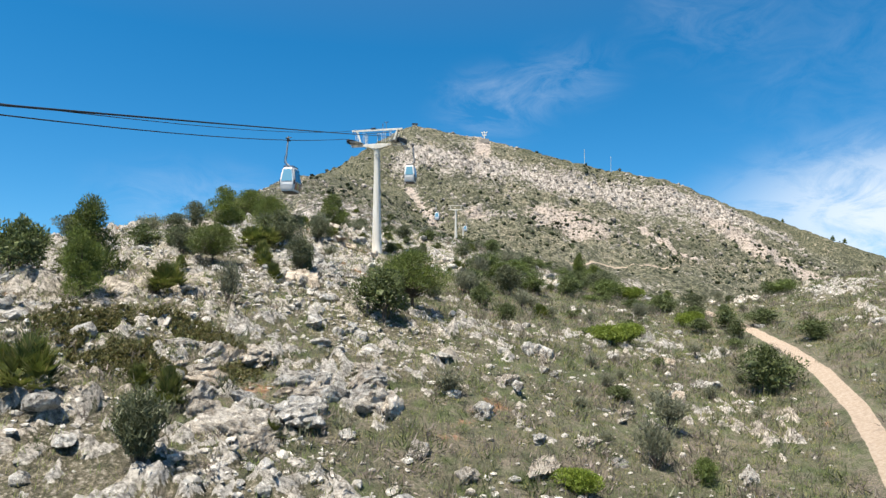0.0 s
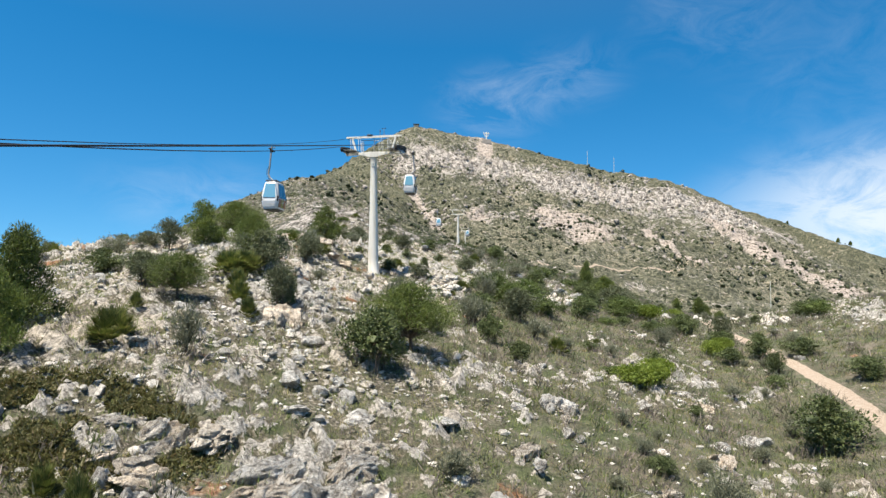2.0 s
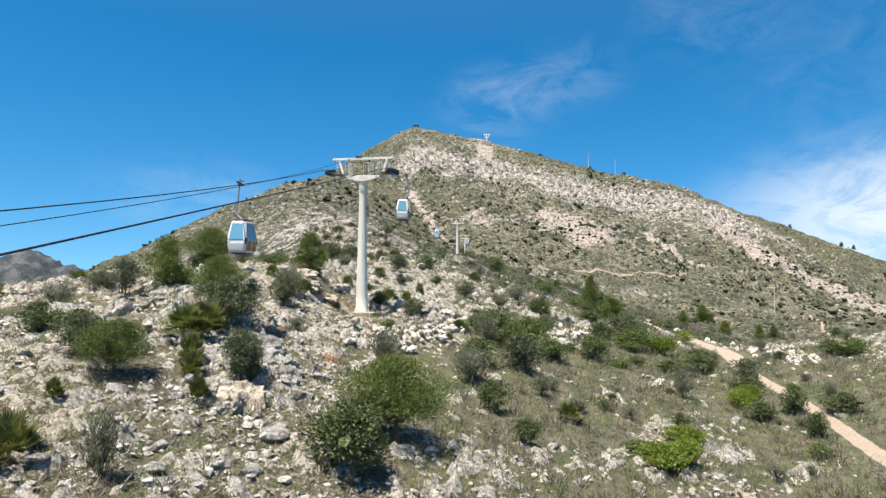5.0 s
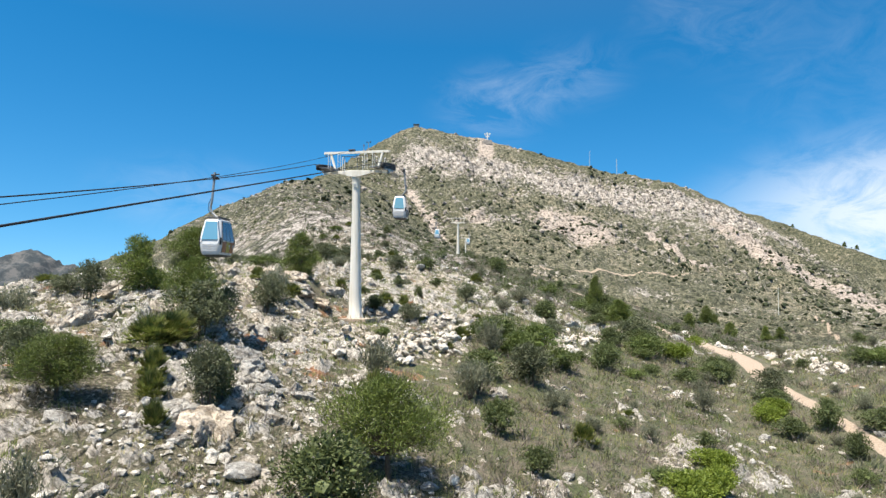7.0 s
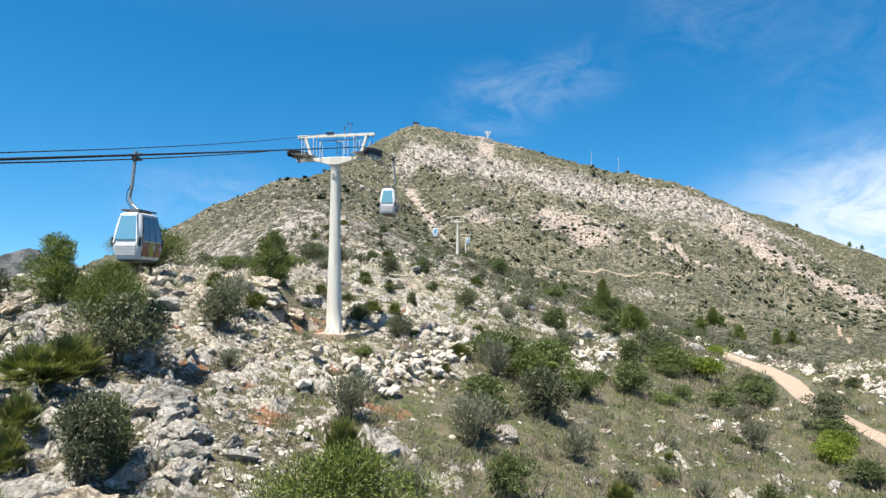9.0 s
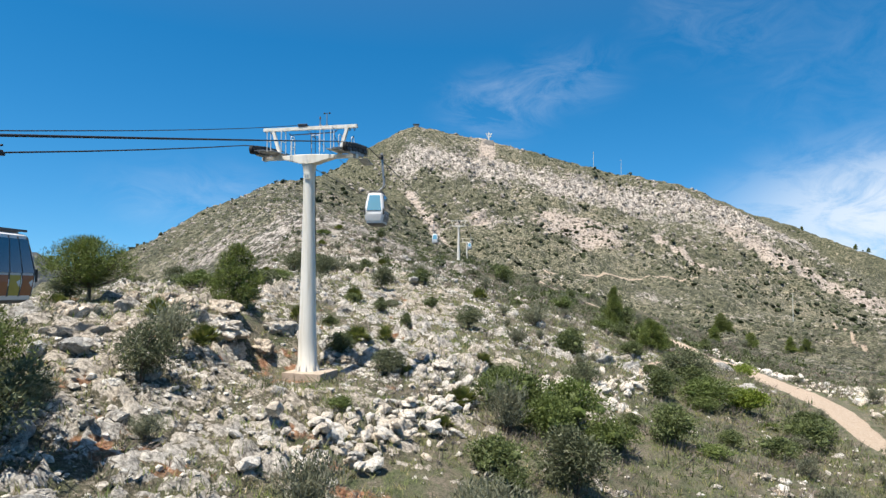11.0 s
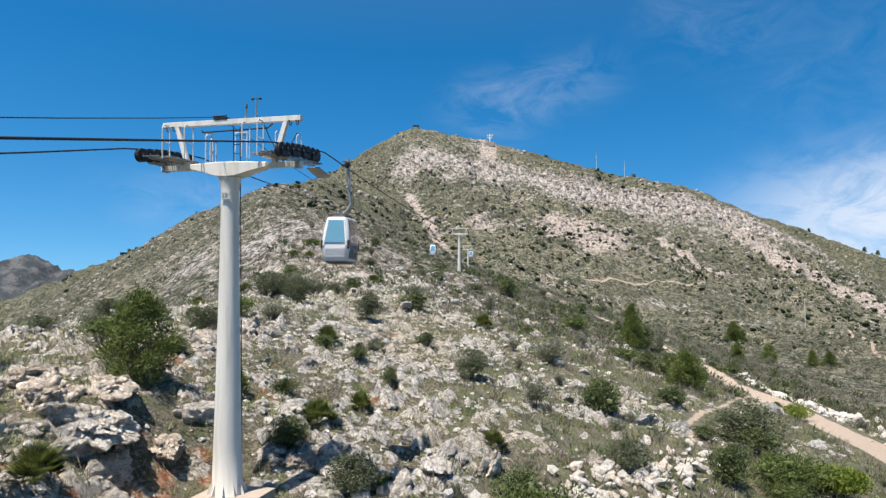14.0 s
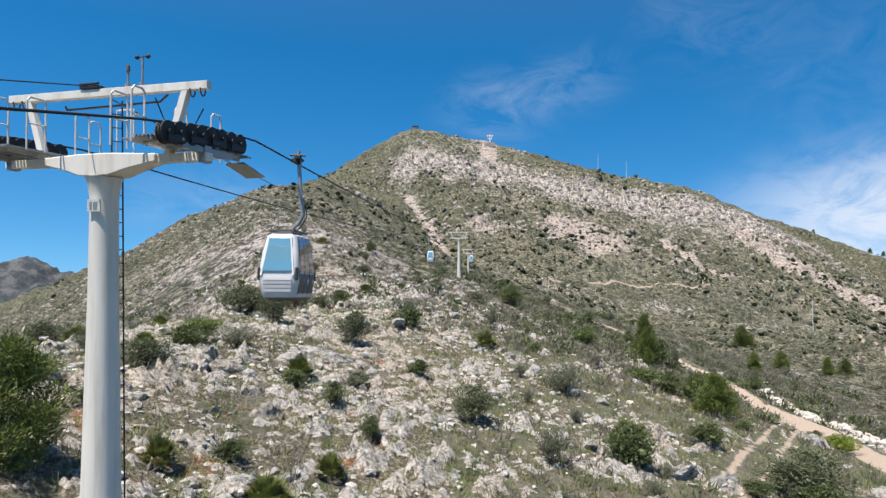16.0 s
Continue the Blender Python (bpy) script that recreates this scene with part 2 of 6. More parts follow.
    gravel = p.ramp(p.noise(0.6, 5, 0.7), (0.42, (0.074, 0.062, 0.046)), (0.465, (0.287, 0.242, 0.205)), (0.56, (0.400, 0.346, 0.302)))
    f = p.mix(p.ramp(p.math("ADD", p.attribute("scree"), p.math("MULTIPLY", mottle, 0.6)), (0.36, 0.0), (0.48, 1.0)), f, gravel)
    bush = p.math("ADD", p.cells(0.30), p.math("MULTIPLY", p.math("SUBTRACT", p.noise(0.06, 3), 0.5), -1.6))
    f = p.mix(p.ramp(bush, (0.12, 0.9), (0.20, 0.0)), f, p.ramp(p.noise(1.3, 5, 0.7), (0.42, (0.012, 0.018, 0.007)), (0.58, (0.046, 0.052, 0.021))))
    # the distant range: blue-grey haze of the air put into its colour
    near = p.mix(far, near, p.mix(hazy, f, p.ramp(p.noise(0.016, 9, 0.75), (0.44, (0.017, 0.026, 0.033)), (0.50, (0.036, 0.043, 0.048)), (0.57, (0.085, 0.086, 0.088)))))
    dust = p.ramp(n_fine, (0.35, (0.296, 0.229, 0.170)), (0.55, (0.400, 0.322, 0.252)), (0.75, (0.488, 0.418, 0.340)))
    edge = p.math("ADD", trail, p.math("MULTIPLY", p.math("SUBTRACT", n_mid, 0.5), 0.7))
    c = p.mix(p.ramp(edge, (0.46, 0.0), (0.58, 1.0)), near, dust)
    p.colour(c)
    fine = p.math("ADD", p.math("ADD", n_fine, p.math("MULTIPLY", vein, 1.6)), p.math("MULTIPLY", n_mid, 1.4))
    coarse = p.math("MULTIPLY", crag, p.math("MULTIPLY", far, 22.0))
    return p.bump(p.math("ADD", fine, coarse), 0.85, 0.12).mat


GROUND = ground_paint()


def leaf_paint(name, dark, light, dry=None, thinness=0.3, patches=None):
    p = Paint(name, 0.6)
    c = p.ramp(p.island(), (0.0, dark), (0.75, light), (1.0, dry or light))
    tone = p.ramp(p.chance(), (0.0, 0.82), (1.0, 1.18))
    c = p.mix(1.0, c, tone, "MULTIPLY")
    if patches:
        c = p.mix(1.0, c, p.ramp(p.mix(0.5, p.noise(0.55, 3), p.noise(1.9, 2)), *patches), "MULTIPLY")
    p.colour(c)
    thin = p.nodes.new("ShaderNodeBsdfTranslucent")
    p.links.new(c, thin.inputs["Color"])
    blend = p.nodes.new("ShaderNodeMixShader")
    blend.inputs[0].default_value = thinness
    p.links.new(p.face.outputs[0], blend.inputs[1])
    p.links.new(thin.outputs[0], blend.inputs[2])
    p.links.new(blend.outputs[0], p.nodes["Material Output"].inputs["Surface"])
    return p.mat


PINE_LEAF = leaf_paint("pine_needles", (0.028, 0.047, 0.008), (0.128, 0.165, 0.026), None, 0.22)
OLIVE_LEAF = leaf_paint("olive_leaves", (0.045, 0.058, 0.024), (0.122, 0.137, 0.072))
MASTIC_LEAF = leaf_paint("mastic_leaves", (0.038, 0.055, 0.016), (0.112, 0.140, 0.047))
MAT_LEAF = leaf_paint("matted_leaves", (0.063, 0.068, 0.018), (0.148, 0.141, 0.046), (0.207, 0.155, 0.074))
PALM_LEAF = leaf_paint("palm_fronds", (0.048, 0.068, 0.013), (0.133, 0.159, 0.033), (0.222, 0.200, 0.067))
FAR_LEAF = leaf_paint("far_bush_leaves", (0.018, 0.028, 0.009), (0.060, 0.074, 0.026))
GREY_LEAF = leaf_paint("grey_twigs", (0.085, 0.096, 0.055), (0.215, 0.222, 0.150), None, 0.4)
BRIGHT_LEAF = leaf_paint("spurge_leaves", (0.096, 0.141, 0.012), (0.200, 0.259, 0.033))
GREEN_LEAF = leaf_paint("fresh_leaves", (0.048, 0.074, 0.013), (0.107, 0.141, 0.033))
GRASS_BLADE = leaf_paint("dry_grass", (0.158, 0.178, 0.072), (0.300, 0.305, 0.158), (0.410, 0.378, 0.262), 0.45, ((0.38, (0.50, 0.68, 0.32)), (0.47, (0.74, 0.88, 0.50)), (0.54, (1.0, 0.95, 0.78)), (0.62, (1.2, 1.06, 0.92))))
HEATH_LEAF = leaf_paint("heath_twigs", (0.132, 0.123, 0.097), (0.295, 0.268, 0.232), (0.390, 0.342, 0.318), 0.4, ((0.40, (0.45, 0.50, 0.36)), (0.48, (0.72, 0.68, 0.62)), (0.56, (0.95, 0.88, 0.88)), (0.64, (1.15, 1.05, 1.05))))


def plain_paint(name, colour, rough=0.6, metal=0.0, dirt=0.12, scale=6.0):
    p = Paint(name, rough, metal)
    n = p.noise(scale, 6, 0.65)
    low = tuple(v * (1 - dirt) for v in colour)
    p.colour(p.ramp(n, (0.3, low), (0.7, colour)))
    return p.bump(p.noise(scale * 6, 4), 0.08, 0.005).mat


def tower_paint():
    p = Paint("weathered_cream_paint", 0.55)
    stretch = p.nodes.new("ShaderNodeMapping")
    stretch.inputs["Scale"].default_value = (5, 5, 0.35)
    p.links.new(p.where, stretch.inputs[0])
    runs = p.noise(1.0, 6, 0.6, stretch.outputs[0])
    c = p.ramp(runs, (0.30, (0.488, 0.455, 0.385)), (0.5, (0.614, 0.592, 0.533)), (0.75, (0.644, 0.625, 0.574)))
    rust = p.ramp(p.noise(3.0, 8, 0.75), (0.66, 0.0), (0.74, 0.6))
    return p.colour(p.mix(rust, c, (0.266, 0.155, 0.081))).bump(p.noise(20, 4), 0.1, 0.004).mat


CREAM = tower_paint()
RUST = plain_paint("rusty_steel", (0.178, 0.096, 0.056), 0.8, 0.2, 0.4)
GALVANISED = plain_paint("galvanised_steel", (0.340, 0.348, 0.355), 0.5, 0.7, 0.25)
RUBBER = plain_paint("black_rubber", (0.021, 0.021, 0.022), 0.7, 0.0, 0.3)
DARK_STEEL = plain_paint("dark_steel", (0.044, 0.044, 0.048), 0.55, 0.5, 0.3)
ROPE_STEEL = plain_paint("greased_rope", (0.022, 0.023, 0.027), 0.6, 0.3, 0.2)
CABIN_WHITE = plain_paint("white_cabin_shell", (0.600, 0.605, 0.615), 0.35, 0.0, 0.10)
CABIN_GREY = plain_paint("grey_cabin_trim", (0.105, 0.108, 0.118), 0.45, 0.1, 0.15)
CABIN_UNDER = plain_paint("dark_cabin_floor", (0.096, 0.096, 0.100), 0.7, 0.0, 0.2)
PANEL_RED = plain_paint("orange_panel", (0.311, 0.111, 0.041), 0.4, 0.0, 0.12)
PANEL_YELLOW = plain_paint("yellow_panel", (0.385, 0.296, 0.044), 0.4, 0.0, 0.12)
CONCRETE = plain_paint("weathered_concrete", (0.385, 0.318, 0.252), 0.9, 0.0, 0.3, 3.0)
MASONRY = plain_paint("pale_masonry", (0.296, 0.270, 0.240), 0.9, 0.0, 0.45, 0.4)
BARK = plain_paint("grey_bark", (0.111, 0.085, 0.063), 0.9, 0.0, 0.5, 9.0)
PLATE = plain_paint("pale_number_plate", (0.444, 0.459, 0.414), 0.5, 0.0, 0.1)


def glass_paint(name, tint):
    p = Paint(name, 0.05)
    p.colour(tint)
    p.face.inputs["Coat Weight"].default_value = 1.0
    p.face.inputs["Specular IOR Level"].default_value = 1.0
    return p.mat


# opaque end panes: the mirrored sky's blue is put into their base colour
GLASS = glass_paint("sky_blue_window", (0.11, 0.26, 0.36))
GLASS_DARK = glass_paint("dark_window", (0.022, 0.045, 0.085))
PALE_STEEL = plain_paint("pale_painted_steel", (0.56, 0.56, 0.54), 0.5, 0.0, 0.2)


# ---------------------------------------------------------------- small builders
def part(name, bm, material, parent=None, label=""):
    mesh = bpy.data.meshes.new(name)
    bm.to_mesh(mesh)
    bm.free()
    mesh.materials.append(material)
    ob = new(name, mesh)
    ob.parent = parent
    return tagged(ob, label)


def from_arrays(name, verts, faces, material, parent=None, smooth=False, label=""):
    """A mesh object from arrays of places and triangles or quads."""
    verts, faces = np.asarray(verts, np.float32), np.asarray(faces, np.int32)
    mesh = bpy.data.meshes.new(name)
    k = faces.shape[1]
    mesh.vertices.add(len(verts))
    mesh.vertices.foreach_set("co", verts.ravel())
    mesh.loops.add(faces.size)
    mesh.loops.foreach_set("vertex_index", faces.ravel())
    mesh.polygons.add(len(faces))
    mesh.polygons.foreach_set("loop_start", np.arange(0, faces.size, k, dtype=np.int32))
    mesh.polygons.foreach_set("loop_total", np.full(len(faces), k, np.int32))
    mesh.polygons.foreach_set("use_smooth", np.full(len(faces), smooth))
    mesh.update(calc_edges=True)
    mesh.materials.append(material)
    ob = new(name, mesh)
    ob.parent = parent
    return tagged(ob, label)


def box(bm, size, m=Matrix(), bevel=0.0):
    made = bmesh.ops.create_cube(bm, size=1, matrix=m @ Matrix.Diagonal((*size, 1)))["verts"]
    if bevel:
        edges = list({e for v in made for e in v.link_edges})
        bmesh.ops.bevel(bm, geom=edges, offset=bevel, segments=2, affect="EDGES", profile=0.7)
    return bm


def rod(bm, a, b, r, r2=None, sides=10, caps=True):
    a, b = Vector(a), Vector(b)
    turn = (b - a).to_track_quat("Z", "Y").to_matrix().to_4x4()
    bmesh.ops.create_cone(bm, cap_ends=caps, segments=sides, radius1=r, radius2=r if r2 is None else r2, depth=(b - a).length,
                          matrix=Matrix.Translation((a + b) / 2) @ turn)
    return bm


def pipe(bm, pts, r, sides=8):
    for a, b in zip(pts, pts[1:]):
        rod(bm, a, b, r, sides=sides)
    for q in pts[1:-1]:
        bmesh.ops.create_icosphere(bm, subdivisions=1, radius=r, matrix=Matrix.Translation(q))
    return bm


def loft(bm, rings):
    """Skin a row of closed rings with the same count of points, and cap the ends."""
    made = [[bm.verts.new(q) for q in ring] for ring in rings]
    n = len(made[0])
    for a, b in zip(made, made[1:]):
        for k in range(n):
            bm.faces.new((a[k], a[(k + 1) % n], b[(k + 1) % n], b[k]))
    bm.faces.new(made[0][::-1])
    bm.faces.new(made[-1])
    return bm


def shade_smooth(ob):
    ob.data.polygons.foreach_set("use_smooth", [True] * len(ob.data.polygons))
    return ob


# ---------------------------------------------------------------- terrain
def lattice(ix, iy, seed):
    n = np.sin(ix * 127.1 + iy * 311.7 + seed * 74.7) * 43758.5453
    return n - np.floor(n)


def value_noise(x, y, seed=0):
    ix, iy = np.floor(x), np.floor(y)
    u, v = x - ix, y - iy
    u, v = u * u * (3 - 2 * u), v * v * (3 - 2 * v)
    low = lattice(ix, iy, seed) * (1 - u) + lattice(ix + 1, iy, seed) * u
    high = lattice(ix, iy + 1, seed) * (1 - u) + lattice(ix + 1, iy + 1, seed) * u
    return low * (1 - v) + high * v - 0.5


def fbm(x, y, size, octaves=4, seed=0, gain=0.5):
    total, amp = 0.0, 1.0
    for o in range(octaves):
        a = 0.6 + 0.7 * o
        rx, ry = x * math.cos(a) - y * math.sin(a), x * math.sin(a) + y * math.cos(a)
        total = total + amp * value_noise(rx / size + 17.3 * o, ry / size - 9.1 * o, seed + o)
        size, amp = size / 2.03, amp * gain
    return total


def smooth_max(a, b, k):
    d = np.clip(0.5 + 0.5 * (a - b) / k, 0, 1)
    return b * (1 - d) + a * d + k * d * (1 - d)


def smooth_step(a, b, x):
    t = np.clip((x - a) / (b - a), 0, 1)
    return t * t * (3 - 2 * t)


def along(x, y, pts):
    """For each leg of a polyline: the distance to it, and the height of its line there."""
    for (ax, ay, az), (bx, by, bz) in zip(pts, pts[1:]):
        dx, dy = bx - ax, by - ay
        t = np.clip(((x - ax) * dx + (y - ay) * dy) / (dx * dx + dy * dy), 0, 1)
        yield np.hypot(x - ax - t * dx, y - ay - t * dy), az + t * (bz - az)


def crest_distance(x, y, pts):
    best = None
    for d, _ in along(x, y, pts):
        best = d if best is None else np.minimum(best, d)
    return best


def ridge(x, y, pts, drop):
    """A ridge along a polyline, falling away with the distance from it."""
    best = None
    for d, z in along(x, y, pts):
        h = z - drop(d)
        best = h if best is None else smooth_max(best, h, 1.5)
    return best


SPUR_Y = (-60, 10, 20, 29, 38, 47, 55, 63, 72, 85, 98, 115, 140, 182, 215, 260, 400)
SPUR_Z = (-24, -6.2, -2.8, -0.1, 1.9, 4.0, 5.8, 6.8, 7.0, 7.7, 8.5, 9.6, 11.5, 14.6, 15.5, 10.0, -25)
SPUR_X = (-18, -18, -17, -16, -16, -16, -16, -15, -14, -12, -10, -5, -3, 3, 8, 14, 30)
SUMMIT = [(-900, 760, -40), (-300, 720, 15), (-170, 690, 92), (-104, 680, 128), (-76, 675, 146), (-45, 671, 169), (-30, 671, 174), (46, 681, 163),
          (101, 672, 146), (160, 673, 131), (222, 664, 118), (256, 663, 109), (295, 661, 90), (338, 647, 74),
          (366, 610, 52), (390, 590, 39), (440, 560, 12), (600, 520, -25), (1000, 500, -45)]
SHOULDER = [(-100, 640, 116), (-86, 450, 78), (-66, 300, 52), (-34, 200, 27), (-14, 128, 10)]
FLANK = [(-66, 292, 49.5), (-72, 288, 47.7), (-80, 287, 44.0), (-91, 287, 39.6), (-101.5, 287, 31.3), (-121, 287, 20.5), (-133, 287, 15), (-160, 287, 2), (-260, 290, -22), (-500, 300, -40)]
FAR_RANGE = [(-3600, 2300, 190), (-2300, 2500, 150), (-1830, 2600, 128), (-1700, 2620, 138), (-1640, 2640, 112), (-1560, 2640, 78), (-1400, 2660, 62), (-900, 2750, 10)]


GULLY = [(-52, 620, 0), (-41, 576, 0), (-16, 509, 0), (2, 450, 0), (14, 380, 0)]


def cliff_band(x, y):
    """Where the steep rock faces of the mountain stand."""
    middle = np.interp(x, (-60, -13, 58, 108, 191, 266, 330), (600, 603, 615, 608, 616, 622, 600))
    return np.exp(-(((y - middle) / 30) ** 2)) * smooth_step(-75, -30, x) * smooth_step(360, 300, x)


def large_form(x, y):
    """Height of the land without its small relief."""
    r = np.hypot(x, y)
    base = -9 - 5 * smooth_step(40, -60, x) - 0.03 * np.clip(-x, 0, 900) - 0.012 * np.clip(r - 300, 0, 3000) + 6 * fbm(x, y, 160, 2, 3)
    base = base + 14 * smooth_step(150, 60, y) * smooth_step(-20, 60, x)
    zc, xc = np.interp(y, SPUR_Y, SPUR_Z), np.interp(y, SPUR_Y, SPUR_X)
    off = x - xc
    fall = 0.245 + 0.07 * smooth_step(90, 135, y)
    right = fall * (np.sqrt(np.clip(off, 0, None) ** 2 + 4) - 2) + 0.9 * smooth_step(3, 9, off) * smooth_step(40, 56, y) * smooth_step(84, 68, y)
    right = right - 0.0006 * np.clip(off - 25, 0, 30) ** 2 + 0.004 * np.clip(off - 62, 0, 200) ** 1.7
    left = 0.3 * (np.sqrt(np.clip(-off - 8, 0, None) ** 2 + 25) - 5)
    spur = zc - right - left
    peak = ridge(x, y, SUMMIT, lambda d: 0.74 * d / (1 + d / 900))
    shoulder = ridge(x, y, SHOULDER, lambda d: 0.46 * (np.sqrt(d * d + 64) - 8)) - 0.24 * np.clip(np.interp(y, (128, 200, 300, 450, 640), (-14, -34, -66, -86, -100)) - x - 6, 0, 300) * smooth_step(420, 340, y) * smooth_step(110, 170, y)
    flank = ridge(x, y, FLANK, lambda d: 0.8 * (np.sqrt(d * d + 36) - 6))
    distant = ridge(x, y, FAR_RANGE, lambda d: 0.5 * d)
    h = smooth_max(base, distant, 10)
    h = smooth_max(h, peak, 12)
    h = smooth_max(h, flank, 8)
    h = smooth_max(h, shoulder, 6)
    return smooth_max(h, spur, 2.5)


def rockiness(x, y):
    """How stony the ground is, from 0 to 1."""
    edge = -1.0 + 0.06 * (y - 40) + 5 * fbm(x, y, 14, 3, 11)
    near = smooth_step(3.5, -3.5, x - edge)
    rib = smooth_step(0.08, 0.22, fbm(0.32 * x + 0.24 * y, 0.9 * y - 0.7 * x, 5.5, 3, 37)) * smooth_step(20, 40, y)
    return np.clip(0.42 * rib * (1 - near) + near * (0.72 + 0.9 * fbm(x, y, 8, 3, 21)) + 0.12 + 0.3 * fbm(x, y, 7, 3, 31), 0, 1)


TRAIL = [(-30, -70), (-6, -35), (5, -8), (12, 12), (16.1, 24), (18.1, 28.0), (20.3, 33.0), (22.4, 39.2), (24.1, 46.0), (25.1, 51.5), (26.2, 58.0), (27.0, 64.5), (28.4, 72), (31.6, 81), (34.8, 92), (38.1, 107), (39.6, 121.7), (42, 140.7), (40, 153), (38.5, 171), (31, 177), (26, 193), (30, 225)]
SIDE_TRACK = [(38.4, 117.0), (32, 107.4), (24.6, 95.8), (19.1, 87.4), (15.8, 82.6)]
FAR_TRACK = [(60, 408), (89.8, 421), (102, 431), (130, 442.6), (171, 456)]
FAR_ROAD = [(150, 390), (170, 394), (195, 400), (209, 392), (200, 360), (178, 316), (158, 276), (140, 240)]


def way_near(x, y, pts, half, soft):
    d = crest_distance(x, y, [(a, b, 0) for a, b in pts])
    return smooth_step(half + soft, half - soft, d)


def trail_bed(x, y):
    """Distance to the trail, and the height of the land at its nearest point."""
    best, bx, by = np.full(np.shape(x), 1e9), np.zeros(np.shape(x)), np.zeros(np.shape(x))
    for (ax, ay), (cx, cy) in zip(TRAIL, TRAIL[1:]):
        dx, dy = cx - ax, cy - ay
        t = np.clip(((x - ax) * dx + (y - ay) * dy) / (dx * dx + dy * dy), 0, 1)
        d = np.hypot(x - ax - t * dx, y - ay - t * dy)
        closer = d < best
        best, bx, by = np.where(closer, d, best), np.where(closer, ax + t * dx, bx), np.where(closer, ay + t * dy, by)
    return best, large_form(bx, by)


def terraced(h, size, share, jitter):
    """Height drawn towards ledges of a given rise."""
    p = h / size + jitter
    f = p - np.floor(p)
    return share * size * (smooth_step(0.0, 0.42, f) - f)


def cells_near(x, y, size, seed):
    """For each place, in its cell of broken rock: the offset from the middle, three chances, and the distance to the joint."""
    ix, iy = np.floor(x / size), np.floor(y / size)
    f1, f2 = np.full(x.shape, 1e9), np.full(x.shape, 1e9)
    ox, oy, kx, ky = (np.zeros(x.shape) for _ in range(4))
    for i in (-1, 0, 1):
        for j in (-1, 0, 1):
            cx, cy = ix + i, iy + j
            dx = x - (cx + 0.1 + 0.8 * lattice(cx, cy, seed)) * size
            dy = y - (cy + 0.1 + 0.8 * lattice(cx, cy, seed + 1)) * size
            d = np.hypot(dx, dy)
            closer = d < f1
            f2 = np.where(closer, f1, np.minimum(f2, d))
            f1 = np.where(closer, d, f1)
            ox, oy, kx, ky = np.where(closer, dx, ox), np.where(closer, dy, oy), np.where(closer, cx, kx), np.where(closer, cy, ky)
    return ox, oy, lattice(kx, ky, seed + 2), lattice(kx, ky, seed + 3), lattice(kx, ky, seed + 4), (f2 - f1) / size


def rock_relief(x, y):
    """How far the jointed limestone stands out of the soil: tilted blocks of three sizes with crevices between."""
    out = np.zeros(np.shape(x))
    near = (y > 5) & (y < 175) & (np.abs(x) < 40 + 0.8 * y)
    if not near.any():
        return out
    x, y = x[near], y[near]
    u, v = 0.72 * (0.64 * x + 0.77 * y), 0.77 * x - 0.64 * y
    dense = np.clip(1.25 * rockiness(x, y) - 0.20 + 0.9 * fbm(x, y, 6.5, 3, 43), 0, 1.05) * (1 - way_near(x, y, TRAIL, 2.4, 0.8)) * smooth_step(13, 20, y + 4 * fbm(x, y, 5, 2, 45))
    tower = np.hypot(x + 5.6, y - 62.6)
    dense = dense * smooth_step(2.0, 3.4, tower)
    best = np.zeros(x.shape)
    for size, share, tall, seed in ((1.5, 0.13, 0.32, 101), (0.85, 0.30, 0.40, 111), (0.46, 0.52, 0.46, 121)):
        wx, wy = u + 0.55 * size * fbm(u, v, size * 0.9, 3, seed + 7, 0.6), v + 0.55 * size * fbm(u, v, size * 0.9, 3, seed + 17, 0.6)
        ox, oy, c1, c2, c3, rim = cells_near(wx, wy, size, seed)
        lift = size * tall * (0.35 + 1.0 * c2) + 0.8 * (c3 - 0.5) * ox + 0.7 * (c1 / np.maximum(share, 0.01) - 0.5) * oy
        best = np.maximum(best, smooth_step(0.0, 0.05, share * dense - c1) * np.clip(lift, 0.06 * size, 0.9) * smooth_step(0.03, 0.30, rim))
    out[near] = best * (1.0 + 1.3 * fbm(x, y, 0.6, 3, 141, 0.65)) * smooth_step(175, 130, y)
    return out


